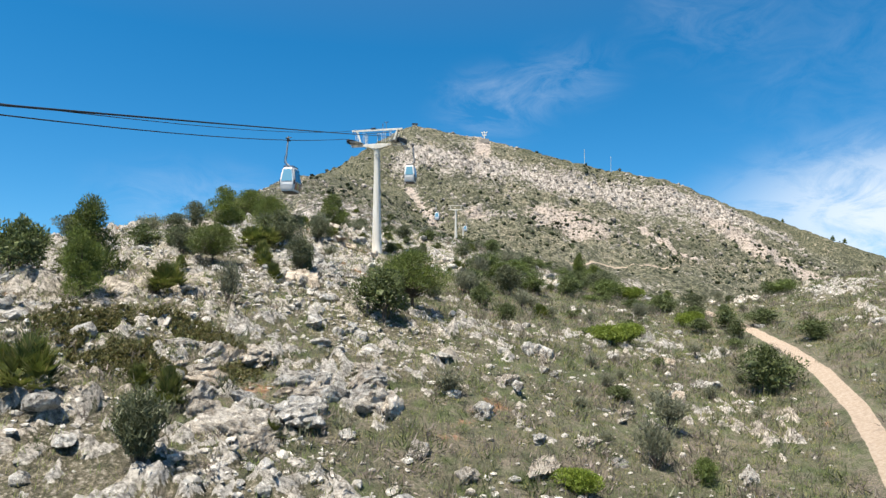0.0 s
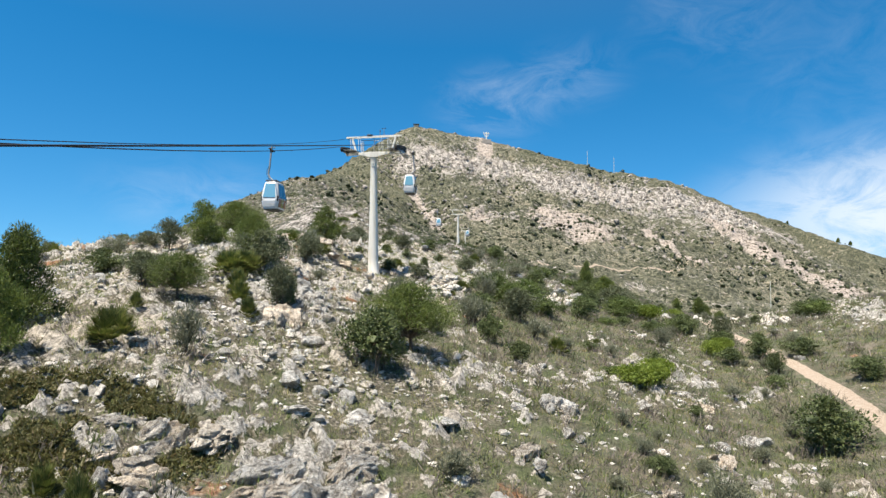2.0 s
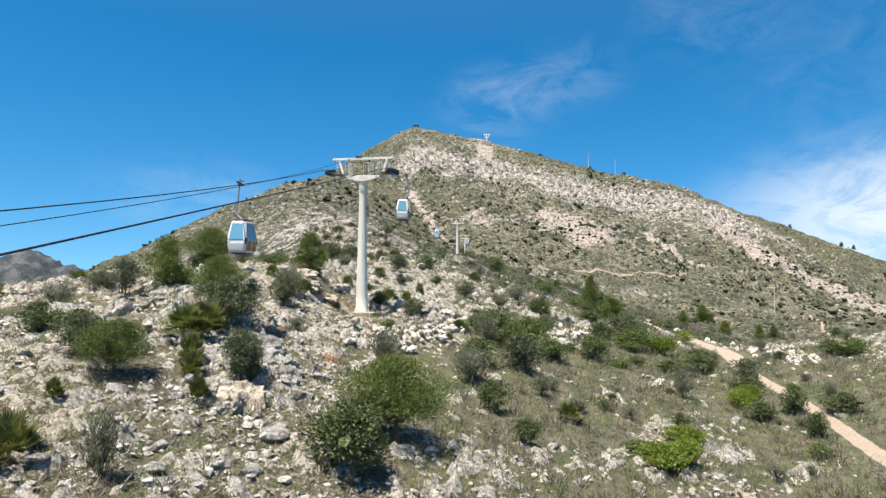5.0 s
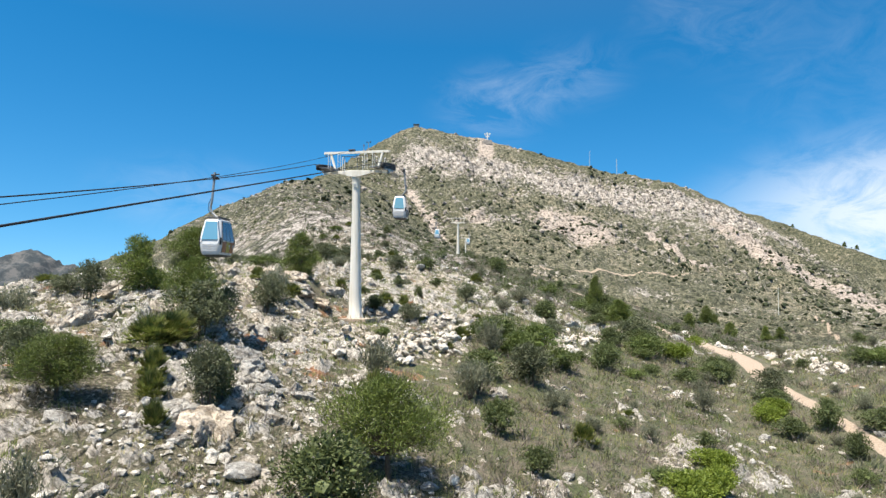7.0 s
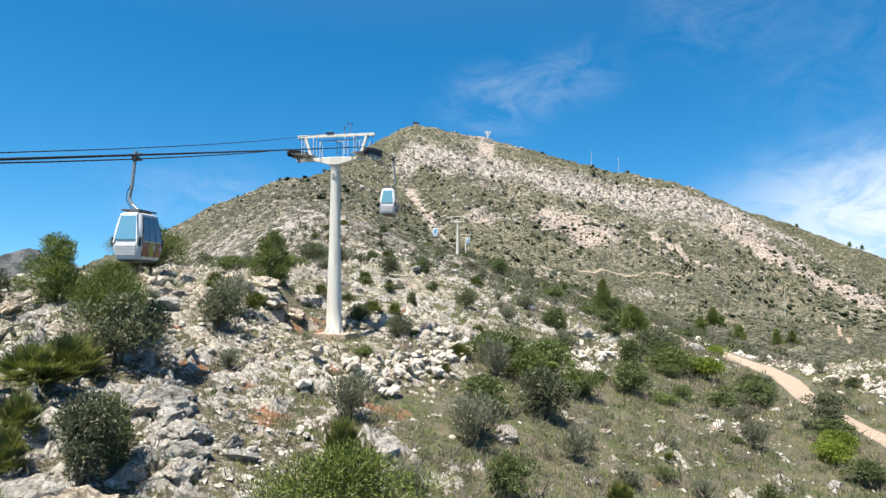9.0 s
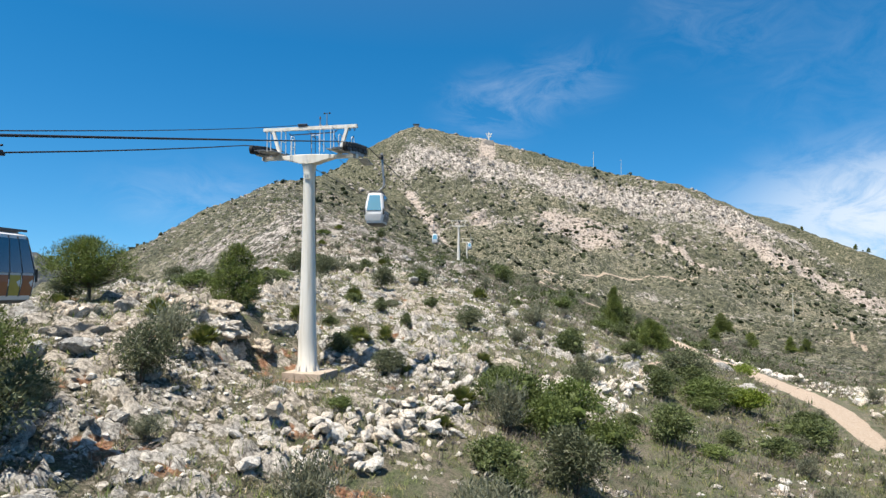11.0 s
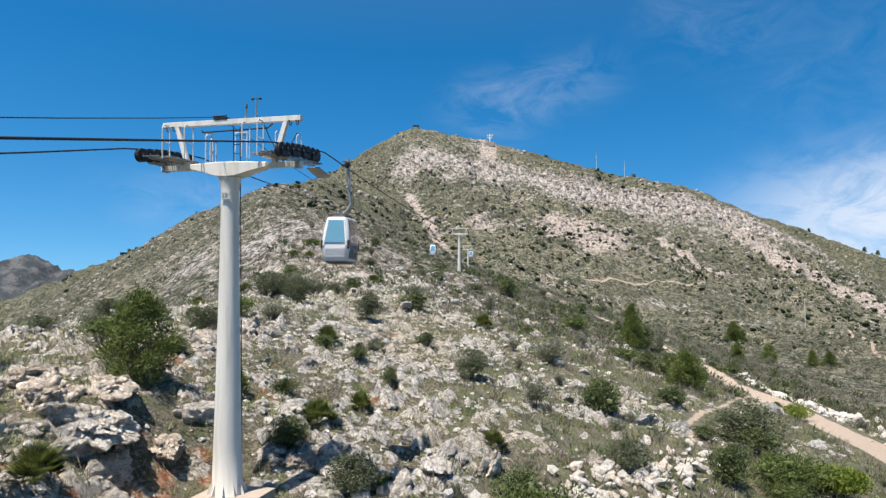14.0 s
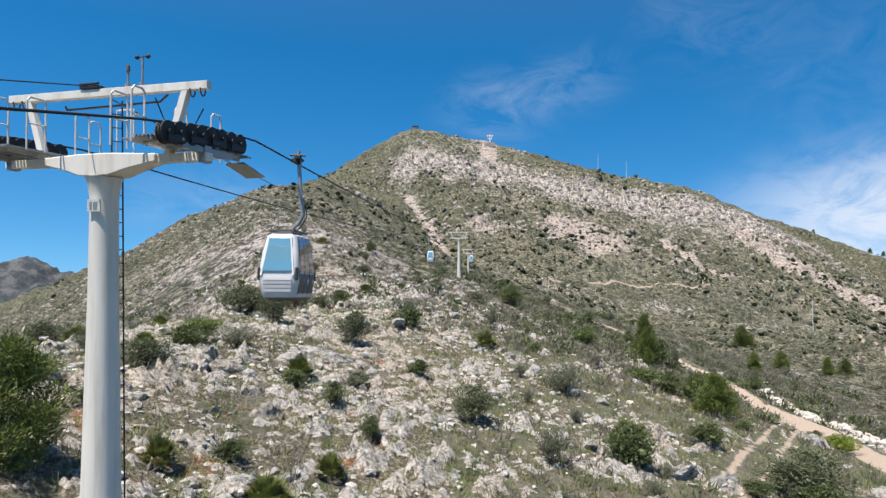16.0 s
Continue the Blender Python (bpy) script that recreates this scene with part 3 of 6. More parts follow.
def ground_height(x, y):
    """Height of the ground with its relief."""
    x, y = np.asarray(x, float), np.asarray(y, float)
    h = large_form(x, y)
    r = np.hypot(x, y - 30)
    far = smooth_step(100, 300, r)
    path = way_near(x, y, TRAIL, 2.6, 1.6)
    h = h + 0.9 * fbm(x, y, 13, 3, 5) * smooth_step(10, 40, r + 20) * (1 - 0.85 * path) * (1 - 0.7 * way_near(x, y, TRAIL, 12.0, 7.0) * smooth_step(45, 65, y))
    rough = 0.10 + 0.34 * rockiness(x, y)
    ridged = 0.5 - np.abs(fbm(x, y, 2.6, 4, 41, 0.55))
    h = h + rough * (ridged - 0.35) * (1 - far) * (1 - 0.9 * path) + rock_relief(x, y)
    cliff = np.abs(fbm(x, y, 46, 5, 51, 0.56))
    crag = np.abs(fbm(x + 0.3 * y, 0.55 * y, 15, 4, 63, 0.6))
    edge = 0.35 + 0.65 * smooth_step(4, 30, crest_distance(x, y, SUMMIT))
    edge = np.minimum(edge, 0.25 + 0.75 * smooth_step(5, 30, crest_distance(x, y, FLANK)))
    h = h + smooth_step(1500, 2200, y) * (30 * fbm(x, y, 420, 5, 87) + 70 * (0.13 - np.abs(fbm(x, y, 150, 5, 89, 0.6))))
    low_slope = far * smooth_step(20, 60, x) * smooth_step(200, 260, y) * smooth_step(500, 440, y)
    high_slope = smooth_step(440, 500, y) * smooth_step(760, 700, y) * smooth_step(-140, -60, x)
    h = h + low_slope * terraced(h, 4.5, 0.55, 1.6 * fbm(x, y, 50, 3, 33)) + high_slope * edge * terraced(h, 9.0, 0.75, 2.4 * fbm(x, y, 60, 4, 35, 0.6))
    h = h + far * edge * (9.0 * (0.22 - cliff) + (4.0 + 7.0 * cliff_band(x, y)) * (0.2 - crag) - 10 * np.exp(-((crest_distance(x, y, GULLY) / 17) ** 2)) + 1.6 * fbm(x, y, 7, 2, 61))
    d, bed = trail_bed(x, y)
    cut = smooth_step(3.2, 1.5, d) * smooth_step(45, 75, y) * smooth_step(200, 180, y)
    h = h * (1 - cut) + (bed + 0.1) * cut
    flat = smooth_step(6.0, 2.0, np.hypot(x + 5.6, y - 62.6))
    return h * (1 - flat) + 3.12 * flat


def grid_lines(spans):
    """Positions along one axis: rows of (end, step) from a start, the step growing evenly within a span."""
    at, step = spans[0]
    out = [at]
    for end, last in spans[1:]:
        first = step
        start = at
        while at < end - 1e-6:
            f = (at - start) / (end - start)
            at = min(end, at + first + (last - first) * f)
            out.append(at)
        step = last
    return np.array(out)


def build_ground():
    ys = np.concatenate([-grid_lines([(60, 40), (4400, 400)])[::-1], grid_lines([(-50, 6.0), (10, 1.0), (15, 0.2), (80, 0.19), (130, 0.5), (210, 1.4), (330, 2.2), (450, 2.0), (700, 1.9), (900, 30), (2300, 90), (2400, 16), (2800, 16), (4400, 200)])])
    fan = np.linspace(-1, 1, 451)
    fan = 0.62 * fan + 0.38 * fan ** 3
    skirt = np.array([0.004, 0.01, 0.02, 0.04, 0.07, 0.12, 0.2, 0.32, 0.5, 0.75, 1.0])
    wide = (24 + 0.74 * np.clip(ys, 0, None))[:, None]
    gx = np.concatenate([-(wide + (5200 - wide) * skirt[::-1]), wide * fan, wide + (5200 - wide) * skirt], 1)
    gy = np.repeat(ys[:, None], gx.shape[1], 1)
    gz = ground_height(gx, gy)
    ny, nx = gx.shape
    ids = np.arange(nx * ny).reshape(ny, nx)
    faces = np.stack([ids[:-1, :-1], ids[:-1, 1:], ids[1:, 1:], ids[1:, :-1]], -1).reshape(-1, 4)
    x, y, z = gx.ravel(), gy.ravel(), gz.ravel()
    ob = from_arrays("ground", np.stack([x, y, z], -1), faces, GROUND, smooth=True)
    tagged(ob, "dry limestone hillside of grey rock, red soil and sparse scrub", "hillside", kind="structure")
    r = np.hypot(x, y - 30)
    far = smooth_step(105, 190, r + 45 * smooth_step(-20, -45, x))
    def spot(cx, cy, rx, ry):
        return np.exp(-(((x - cx) / rx) ** 2 + ((y - cy) / ry) ** 2))

    def band(pts, half):
        return np.exp(-((crest_distance(x, y, [(a, b, 0) for a, b in pts]) / half) ** 2))

    crest_d = crest_distance(x, y, SUMMIT)
    green_top = smooth_step(30, 8, crest_d) * smooth_step(50, 90, x)
    gully_d = crest_distance(x, y, GULLY)
    west = smooth_step(4, -14, x - np.interp(y, (380, 450, 509, 576, 640), (14, 2, -16, -41, -56))) * smooth_step(330, 400, y)
    scree = band([(45, 672), (43, 655), (41, 640)], 8) + spot(103, 512, 36, 34) + band([(256, 585), (277, 538), (300, 497), (330, 450)], 17) + 0.8 * band([(169, 538), (190, 479)], 5)
    chute = 0.9 * band([(-30, 548), (-14, 505), (2, 452), (6, 430)], 4.5) + 0.8 * spot(26, 490, 12, 16)
    terrace = value_noise(z / 2.6, x / 60, 7) * smooth_step(470, 430, y) * smooth_step(0, 60, x)
    spur_face = 1.2 * smooth_step(-115, -70, x) * smooth_step(330, 250, y) * smooth_step(20, -40, x)
    far_rock = 0.17 + 0.54 * cliff_band(x, y) - 0.2 * green_top + 0.3 * np.clip(scree, 0, 1) + 0.7 * np.clip(chute, 0, 1) - 0.34 * west + 0.11 * spur_face + 0.28 * fbm(x, y, 60, 3, 71) + 0.35 * terrace
    far_rock = far_rock + 0.42 * smooth_step(7, -6, x - 1 - 0.06 * (y - 42)) * smooth_step(-48, -26, x) * smooth_step(235, 195, y)
    far_rock = np.where(y > 900, 0.1, far_rock)
    rocky = rockiness(x, y) * (1 - far) + far * np.clip(far_rock, 0, 1)
    wider = smooth_step(55, 95, y)
    foot = crest_distance(x, y, [(a, b, 0) for a, b in TRAIL]) - 0.16 - 0.84 * wider + smooth_step(141, 150, y) * (0.62 + 1.5 * fbm(x, y, 5.0, 2, 61)) - 0.9 * smooth_step(9, 2, np.hypot(x - 38.6, y - 117))
    trail = np.maximum(smooth_step(0.52, 0.10, foot), 0.60 * np.maximum(way_near(x + 0.75, y - 0.4, SIDE_TRACK, 0.42, 0.4), way_near(x - 0.75, y + 0.4, SIDE_TRACK, 0.4, 0.4)))
    trail = np.maximum(trail, 0.85 * np.maximum(way_near(x, y, FAR_TRACK, 0.9, 0.9), way_near(x, y, FAR_ROAD, 0.8, 0.8)))
    soil = (0.80 + 0.20 * smooth_step(6, -4, x)) * np.clip(0.30 + 0.72 * fbm(x, y, 2.8, 3, 81) + 0.42 * smooth_step(4, 1.0, np.hypot(x + 7.4, y - 62.8)), 0, 1) * (1 - far)
    green = np.clip(1.05 * west + 0.8 * np.exp(-((gully_d / 24) ** 2)) + 0.6 * smooth_step(-70, -120, x) * smooth_step(340, 280, y) + 0.95 * green_top + 1.0 * fbm(x, y, 90, 3, 91) - scree - chute - 0.4 * cliff_band(x, y), 0, 1)
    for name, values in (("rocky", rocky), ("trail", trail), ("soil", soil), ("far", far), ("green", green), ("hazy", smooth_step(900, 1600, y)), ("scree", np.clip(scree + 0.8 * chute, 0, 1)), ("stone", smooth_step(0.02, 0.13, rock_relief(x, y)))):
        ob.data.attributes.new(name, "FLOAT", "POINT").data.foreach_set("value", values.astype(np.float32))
    return ob


build_ground()


# ---------------------------------------------------------------- the cable car
LINE_YAW = -6.0


def lift_tower(name, base, tall, lean, yaw, span=5.2, label="", full=True, tip=0.0):
    """A tubular tower: tapered column, cross arm, gantry, sheave trains, ladder and catwalks."""
    top = tagged(new(name), label, "lift tower", "lift towers")
    k = span / 5.2
    bm = bmesh.new()
    rings = []
    for z, r in ((-0.6, 0.52), (0.0, 0.52), (0.03, 0.50), (tall * 0.15, 0.45), (tall * 0.36, 0.395), (tall * 0.76, 0.305), (tall - 0.45, 0.285), (tall - 0.08, 0.34), (tall, 0.38)):
        rings.append([(r * k * math.cos(a * math.tau / 28), r * k * math.sin(a * math.tau / 28), z) for a in range(28)])
    shade_smooth(part("column", loft(bm, rings), CREAM, top)).data.set_sharp_from_angle(angle=0.6)
    for n in range(10):
        a = n * math.tau / 10
        bm = bmesh.new()
        rim = [bm.verts.new((0.5, y, 0.0)) for y in (-0.015, 0.015)] + [bm.verts.new((0.66, y, 0.0)) for y in (0.015, -0.015)]
        high = [bm.verts.new((0.49, y, 0.42)) for y in (-0.015, 0.015)]
        for f in ((0, 1, 2, 3), (0, 4, 5, 1), (1, 5, 2), (0, 3, 4), (2, 5, 4, 3)):
            every = rim + high
            bm.faces.new([every[i] for i in f])
        bmesh.ops.transform(bm, matrix=Matrix.Rotation(a, 4, "Z") @ Matrix.Scale(k, 4), verts=bm.verts)
        part("base_fin", bm, CREAM, top)
    bm = bmesh.new()
    rings = []
    for x, low, high, deep in ((-1.45, 0.30, 0.46, 0.2), (-0.8, 0.15, 0.48, 0.28), (-0.36, 0.02, 0.49, 0.33), (0.36, 0.02, 0.49, 0.33), (0.8, 0.15, 0.48, 0.28), (1.45, 0.30, 0.46, 0.2)):
        rings.append([(x * k, -deep * k, tall + low * k), (x * k, deep * k, tall + low * k), (x * k, deep * k, tall + high * k), (x * k, -deep * k, tall + high * k)])
    loft(bm, rings)
    bmesh.ops.bevel(bm, geom=bm.edges[:], offset=0.02, segments=1, affect="EDGES")
    part("cross_arm", bm, CREAM, top)
    for side in (-1, 1):
        bm = bmesh.new()
        box(bm, (1.25 * k, 0.24, 0.18), pose(side * 2.0 * k, 0, tall + 0.37 * k), 0.015)
        part("arm_beam", bm, CREAM, top, "cream beam with rust stains")
        bm = bmesh.new()
        a, b = Vector((side * 1.62 * k, 0, tall + 0.4 * k)), Vector((side * 2.06 * k, 0, tall + 1.80 * k))
        turn = (b - a).to_track_quat("Z", "Y").to_matrix().to_4x4()
        box(bm, (0.15 * k, 0.15 * k, (b - a).length), Matrix.Translation((a + b) / 2) @ turn, 0.012)
        part("gantry_post", bm, CREAM, top)
    bm = bmesh.new()
    box(bm, (span, 0.16 * k, 0.17 * k), pose(0, 0, tall + 1.86 * k), 0.012)
    part("gantry_beam", bm, CREAM, top)
    rise = lambda s: 0.075 * s - 0.0275 * s * s
    for side in (-1, 1):
        sx = side * 2.52 * k
        for n in range(8):
            s = (-1.19 + n * 0.34) * k
            zc = tall + 0.785 * k + rise(s)
            bm = bmesh.new()
            turn = pose(sx, s, zc, 0, 90, 0)
            for r, w, off in ((0.205, 0.10, 0), (0.225, 0.03, 0.055), (0.225, 0.03, -0.055), (0.06, 0.24, 0)):
                bmesh.ops.create_cone(bm, cap_ends=True, segments=20, radius1=r * k, radius2=r * k, depth=w, matrix=turn @ Matrix.Translation((0, 0, off)))
            part("sheave", bm, RUBBER, top)
        for n in range(4):
            s = (-1.19 + 0.17 + n * 0.68) * k
            bm = bmesh.new()
            for off in (-0.1, 0.1):
                box(bm, (0.03, 0.48 * k, 0.13 * k), pose(sx + off, s, tall + 0.68 * k + rise(s), math.degrees(0.075 - 0.055 * s)), 0.008)
            part("rocker", bm, DARK_STEEL, top)
        bm = bmesh.new()
        box(bm, (0.12, 1.7 * k, 0.14 * k), pose(sx, 0.05, tall + 0.50 * k), 0.01)
        box(bm, (0.16, 0.24, 0.35 * k), pose(sx, 0, tall + 0.42 * k), 0.01)
        part("sheave_beam", bm, GALVANISED, top)
        if full:
            bm = bmesh.new()
            box(bm, (0.05, 2.9, 0.06), pose(side * 2.2, 0.25, tall + 0.565))
            catwalk = part("catwalk", bm, GALVANISED, top, "open grating catwalk")
            for y in (-1.1, 0.0, 1.1):
                bm = bmesh.new()
                box(bm, (0.9, 0.05, 0.05), pose(side * 2.2, y + 0.25, tall + 0.58))
                part("crossbar", bm, GALVANISED, catwalk)
            for n in range(8):
                bm = bmesh.new()
                box(bm, (0.05, 3.0, 0.03), pose(side * (1.86 + 0.16 * n * 0.55), 0.25, tall + 0.62))
                part("slat", bm, GALVANISED, catwalk)
            for hx, hy, wide in ((1.05, -0.75, 0.45), (1.35, 0.75, 0.4), (1.72, -1.0, 0.35), (1.72, 1.5, 0.35)):
                bm = bmesh.new()
                z0 = tall + 0.52
                pipe(bm, [Vector(q) for q in ((side * hx, hy - wide / 2, z0), (side * hx, hy - wide / 2, z0 + 1.02), (side * hx, hy - wide / 2 + 0.07, z0 + 1.1), (side * hx, hy + wide / 2 - 0.07, z0 + 1.1), (side * hx, hy + wide / 2, z0 + 1.02), (side * hx, hy + wide / 2, z0))], 0.022, 6)
                rod(bm, (side * hx, hy - wide / 2, z0 + 0.55), (side * hx, hy + wide / 2, z0 + 0.55), 0.018, sides=6)
                part("handrail", bm, PALE_STEEL, top)
            bm = bmesh.new()
            box(bm, (0.62, 1.5, 0.05), pose(side * 1.75, -0.35, tall + 0.60), 0.01)
            part("step_plate", bm, GALVANISED, top)
            if side > 0:
                bm = bmesh.new()
                box(bm, (0.5, 0.9, 0.04), pose(side * 2.35, 1.75, tall + 0.33, -14), 0.01)
                part("step_plate", bm, GALVANISED, top)
    if full:
        bm = bmesh.new()
        pipe(bm, [Vector(q) for q in ((-0.15, 0.5, tall + 0.5), (-0.15, 0.5, tall + 1.6), (0.3, 0.5, tall + 1.6), (0.3, 0.5, tall + 0.5))], 0.02, 6)
        part("guard_hoop", bm, CABIN_WHITE, top)
        bm = bmesh.new()
        for x, y in ((-0.02, 0.29), (0.14, 0.43)):
            rod(bm, (x + 0.1, y + 0.06, 0.3), (x, y - 0.1, tall + 1.76), 0.018, sides=6)
        n = 0
        while 0.5 + 0.3 * n < tall + 1.6:
            z = 0.5 + 0.3 * n
            rod(bm, (0.08 - 0.0085 * z, 0.35 - 0.0135 * z, z), (0.24 - 0.0085 * z, 0.49 - 0.0135 * z, z), 0.012, sides=6)
            n += 1
        part("ladder", bm, DARK_STEEL, top, "dark steel rung ladder")
        bm = bmesh.new()
        pipe(bm, [(-1.2, 0.12, tall + 1.66), (-1.15, 0.12, tall + 1.58), (1.3, 0.12, tall + 1.62), (1.5, 0.12, tall + 1.76)], 0.025, 6)
        part("conduit", bm, RUST, top)
        bm = bmesh.new()
        pts = [Vector((1.2 + 0.2 * n, 0.1, tall + 1.71 - 0.75 * math.sin(math.pi * n / 6) - 0.05 * n)) for n in range(7)]
        pipe(bm, pts, 0.016, 6)
        part("loose_cable", bm, RUBBER, top)
        for x in (-2.45, -2.2, 2.2, 2.45):
            bm = bmesh.new()
            pts = [Vector((x, 0.09 * math.cos(a), tall + 1.80 - 0.16 * math.sin(a))) for a in np.linspace(0, math.pi, 7)]
            pipe(bm, pts, 0.016, 6)
            part("lifting_eye", bm, RUST, top)
        for x, h in ((0.58, 0.42), (0.95, 0.62)):
            bm = bmesh.new()
            rod(bm, (x, 0, tall + 1.94), (x, 0, tall + 1.94 + h), 0.025, sides=8)
            rod(bm, (x, 0, tall + 1.94), (x, 0, tall + 2.02), 0.07, sides=10)
            mast = part("sensor_mast", bm, GALVANISED, top)
            if h > 0.5:
                bm = bmesh.new()
                rod(bm, (x - 0.14, 0, tall + 1.96 + h), (x + 0.14, 0, tall + 1.96 + h), 0.012, sides=6)
                for q in (-0.14, 0.14):
                    bmesh.ops.create_icosphere(bm, subdivisions=2, radius=0.05, matrix=Matrix.Translation((x + q, 0, tall + 1.96 + h)))
                part("wind_gauge", bm, DARK_STEEL, mast)
            else:
                bm = bmesh.new()
                bmesh.ops.create_cone(bm, cap_ends=True, segments=12, radius1=0.045, radius2=0.035, depth=0.12, matrix=Matrix.Translation((x, 0, tall + 1.94 + h)))
                part("lamp_cap", bm, RUST, mast)
        bm = bmesh.new()
        box(bm, (0.5, 0.22, 0.07), pose(-0.35, 0, tall + 1.99), 0.02)
        rod(bm, (-0.6, -0.1, tall + 2.06), (-0.1, -0.1, tall + 2.06), 0.03, sides=8)
        part("cable_clamp", bm, DARK_STEEL, top)
        bm = bmesh.new()
        box(bm, (0.34, 0.02, 0.26), pose(0.06, -0.345, tall - 0.62), 0.004)
        plate = part("number_plate", bm, PLATE, top)
        for n, w in enumerate((0.05, 0.10)):
            bm = bmesh.new()
            box(bm, (w, 0.008, 0.15), pose(-0.02 + 0.12 * n, -0.358, tall - 0.62))
            part("plate_bar", bm, GALVANISED, plate)
    top.matrix_basis = pose(*base) @ Matrix.Rotation(radians(yaw), 4, "Z") @ Matrix.Rotation(radians(lean), 4, "X") @ Matrix.Rotation(radians(tip), 4, "Y")
    return top


T1_BASE, T1_TALL, T1_LEAN = (-6.03, 63.42, 3.48), 10.45, 3.0
tower_1 = lift_tower("lift_tower", T1_BASE, T1_TALL, T1_LEAN, -15.0, label="tall cream-painted tubular lift tower on a concrete footing", tip=0.7)
T2_BASE, T2_TALL = (4.3, 181.4, 14.3), 8.2
T3_BASE, T3_TALL = (8.0, 230.0, 14.6), 7.8
tower_2 = lift_tower("lift_tower", T2_BASE, T2_TALL, 3.0, -6, 4.2, "cream tubular lift tower on the scrubby ridge", False)
tower_3 = lift_tower("lift_tower", T3_BASE, T3_TALL, 2.0, -6, 3.6, "small pale lift tower behind the ridge", False)


def footing():
    bm = bmesh.new()
    box(bm, (2.1, 2.0, 1.1), pose(-5.85, 63.3, 2.94, 0, 0, -15), 0.04)
    bmesh.ops.subdivide_edges(bm, edges=bm.edges[:], cuts=3, use_grid_fill=True)
    for v in bm.verts:
        v.co += Vector((noise.noise(v.co * 2), noise.noise(v.co * 2 + Vector((9, 0, 0))), noise.noise(v.co * 2 + Vector((0, 9, 0))))) * 0.035
    tagged(part("tower_footing", bm, CONCRETE), "weathered concrete footing block under the lift tower", "footing")


footing()


def rope_place(tower, x, up):
    return tower.matrix_basis @ Vector((x, 0, up))


def rope(name, spans, r, label):
    """A rope over a row of places; each span sags by its own share."""
    crv = bpy.data.curves.new(name, "CURVE")
    crv.dimensions, crv.bevel_depth, crv.bevel_resolution = "3D", r, 2
    pts = []
    for a, b, sag in spans:
        a, b = Vector(a), Vector(b)
        for n in range(25):
            t = n / 24
            q = a.lerp(b, t)
            q.z -= sag * 4 * t * (1 - t)
            pts.append(q)
    line = crv.splines.new("POLY")
    line.points.add(len(pts) - 1)
    for p, q in zip(line.points, pts):
        p.co = (*q, 1)
    crv.materials.append(ROPE_STEEL)
    return tagged(new(name, crv), label, "rope", "lift ropes")


MOUNTAIN_STATION = Vector((46, 676, 163))
ROPES = {}
for side in (-1, 1):
    a1, b1 = (tower_1.matrix_basis @ Vector((side * 2.52, s, T1_TALL + 1.0 + 0.075 * s - 0.0275 * s * s)) for s in (-1.9, 1.9))
    m1 = tower_1.matrix_basis @ Vector((side * 2.52, 0, T1_TALL + 1.0))
    p2 = rope_place(tower_2, side * 2.04, T2_TALL + 0.85)
    p3 = rope_place(tower_3, side * 1.75, T3_TALL + 0.7)
    away = Vector((-0.08, -1.0, -0.226)) if side > 0 else Vector((-0.12, -1.0, -0.17))
    low = a1 + away * 90
    end = MOUNTAIN_STATION + Vector((side * 2, 0, 4))
    ROPES[side] = (a1, b1, p2, p3, low)
    rope("haul_rope", [(low, a1, 0.2 if side > 0 else 2.0), (a1, m1, 0), (m1, b1, 0), (b1, p2, 1.2), (p2, p3, 0.6), (p3, end, 14)], 0.024, "dark greased steel haul rope running over the towers")
mid = tower_1.matrix_basis @ Vector((-0.4, -0.1, T1_TALL + 2.02))
rope("signal_cable", [(mid + Vector((-0.08, -1, -0.20)) * 90, mid, 2.0), (mid, rope_place(tower_2, 0, T2_TALL + 1.6), 3.0)], 0.013, "thin black signal cable slung between tower tops")


def section(z, hx, hy, n=6):
    """A rounded rectangle at height z."""
    r = 0.16
    out = []
    for cx, cy, a0 in ((hx - r, hy - r, 0), (-hx + r, hy - r, 90), (-hx + r, -hy + r, 180), (hx - r, -hy + r, 270)):
        for k in range(n):
            a = radians(a0 + 90 * k / (n - 1))
            out.append((cx + r * math.cos(a), cy + r * math.sin(a), z))
    return out


CABIN_RINGS = ((0.0, 0.36, 0.54), (-0.05, 0.42, 0.60), (-0.5, 0.50, 0.71), (-0.95, 0.55, 0.78), (-1.25, 0.555, 0.79), (-1.6, 0.50, 0.73), (-1.72, 0.46, 0.68))


def cabin_half(z):
    zs = [-r[0] for r in CABIN_RINGS]
    return np.interp(-z, zs, [r[1] for r in CABIN_RINGS]), np.interp(-z, zs, [r[2] for r in CABIN_RINGS])


def slab(bm, corners, deep):
    """A pane or panel from its corners, with thickness."""
    front = [bm.verts.new(c) for c in corners]
    face = bm.faces.new(front)
    face.normal_update()
    n = face.normal.copy()
    back = [bm.verts.new(Vector(c) - n * deep) for c in corners]
    bm.faces.new(back[::-1])
    for i in range(len(front)):
        j = (i + 1) % len(front)
        bm.faces.new((front[j], front[i], back[i], back[j]))
    return bm


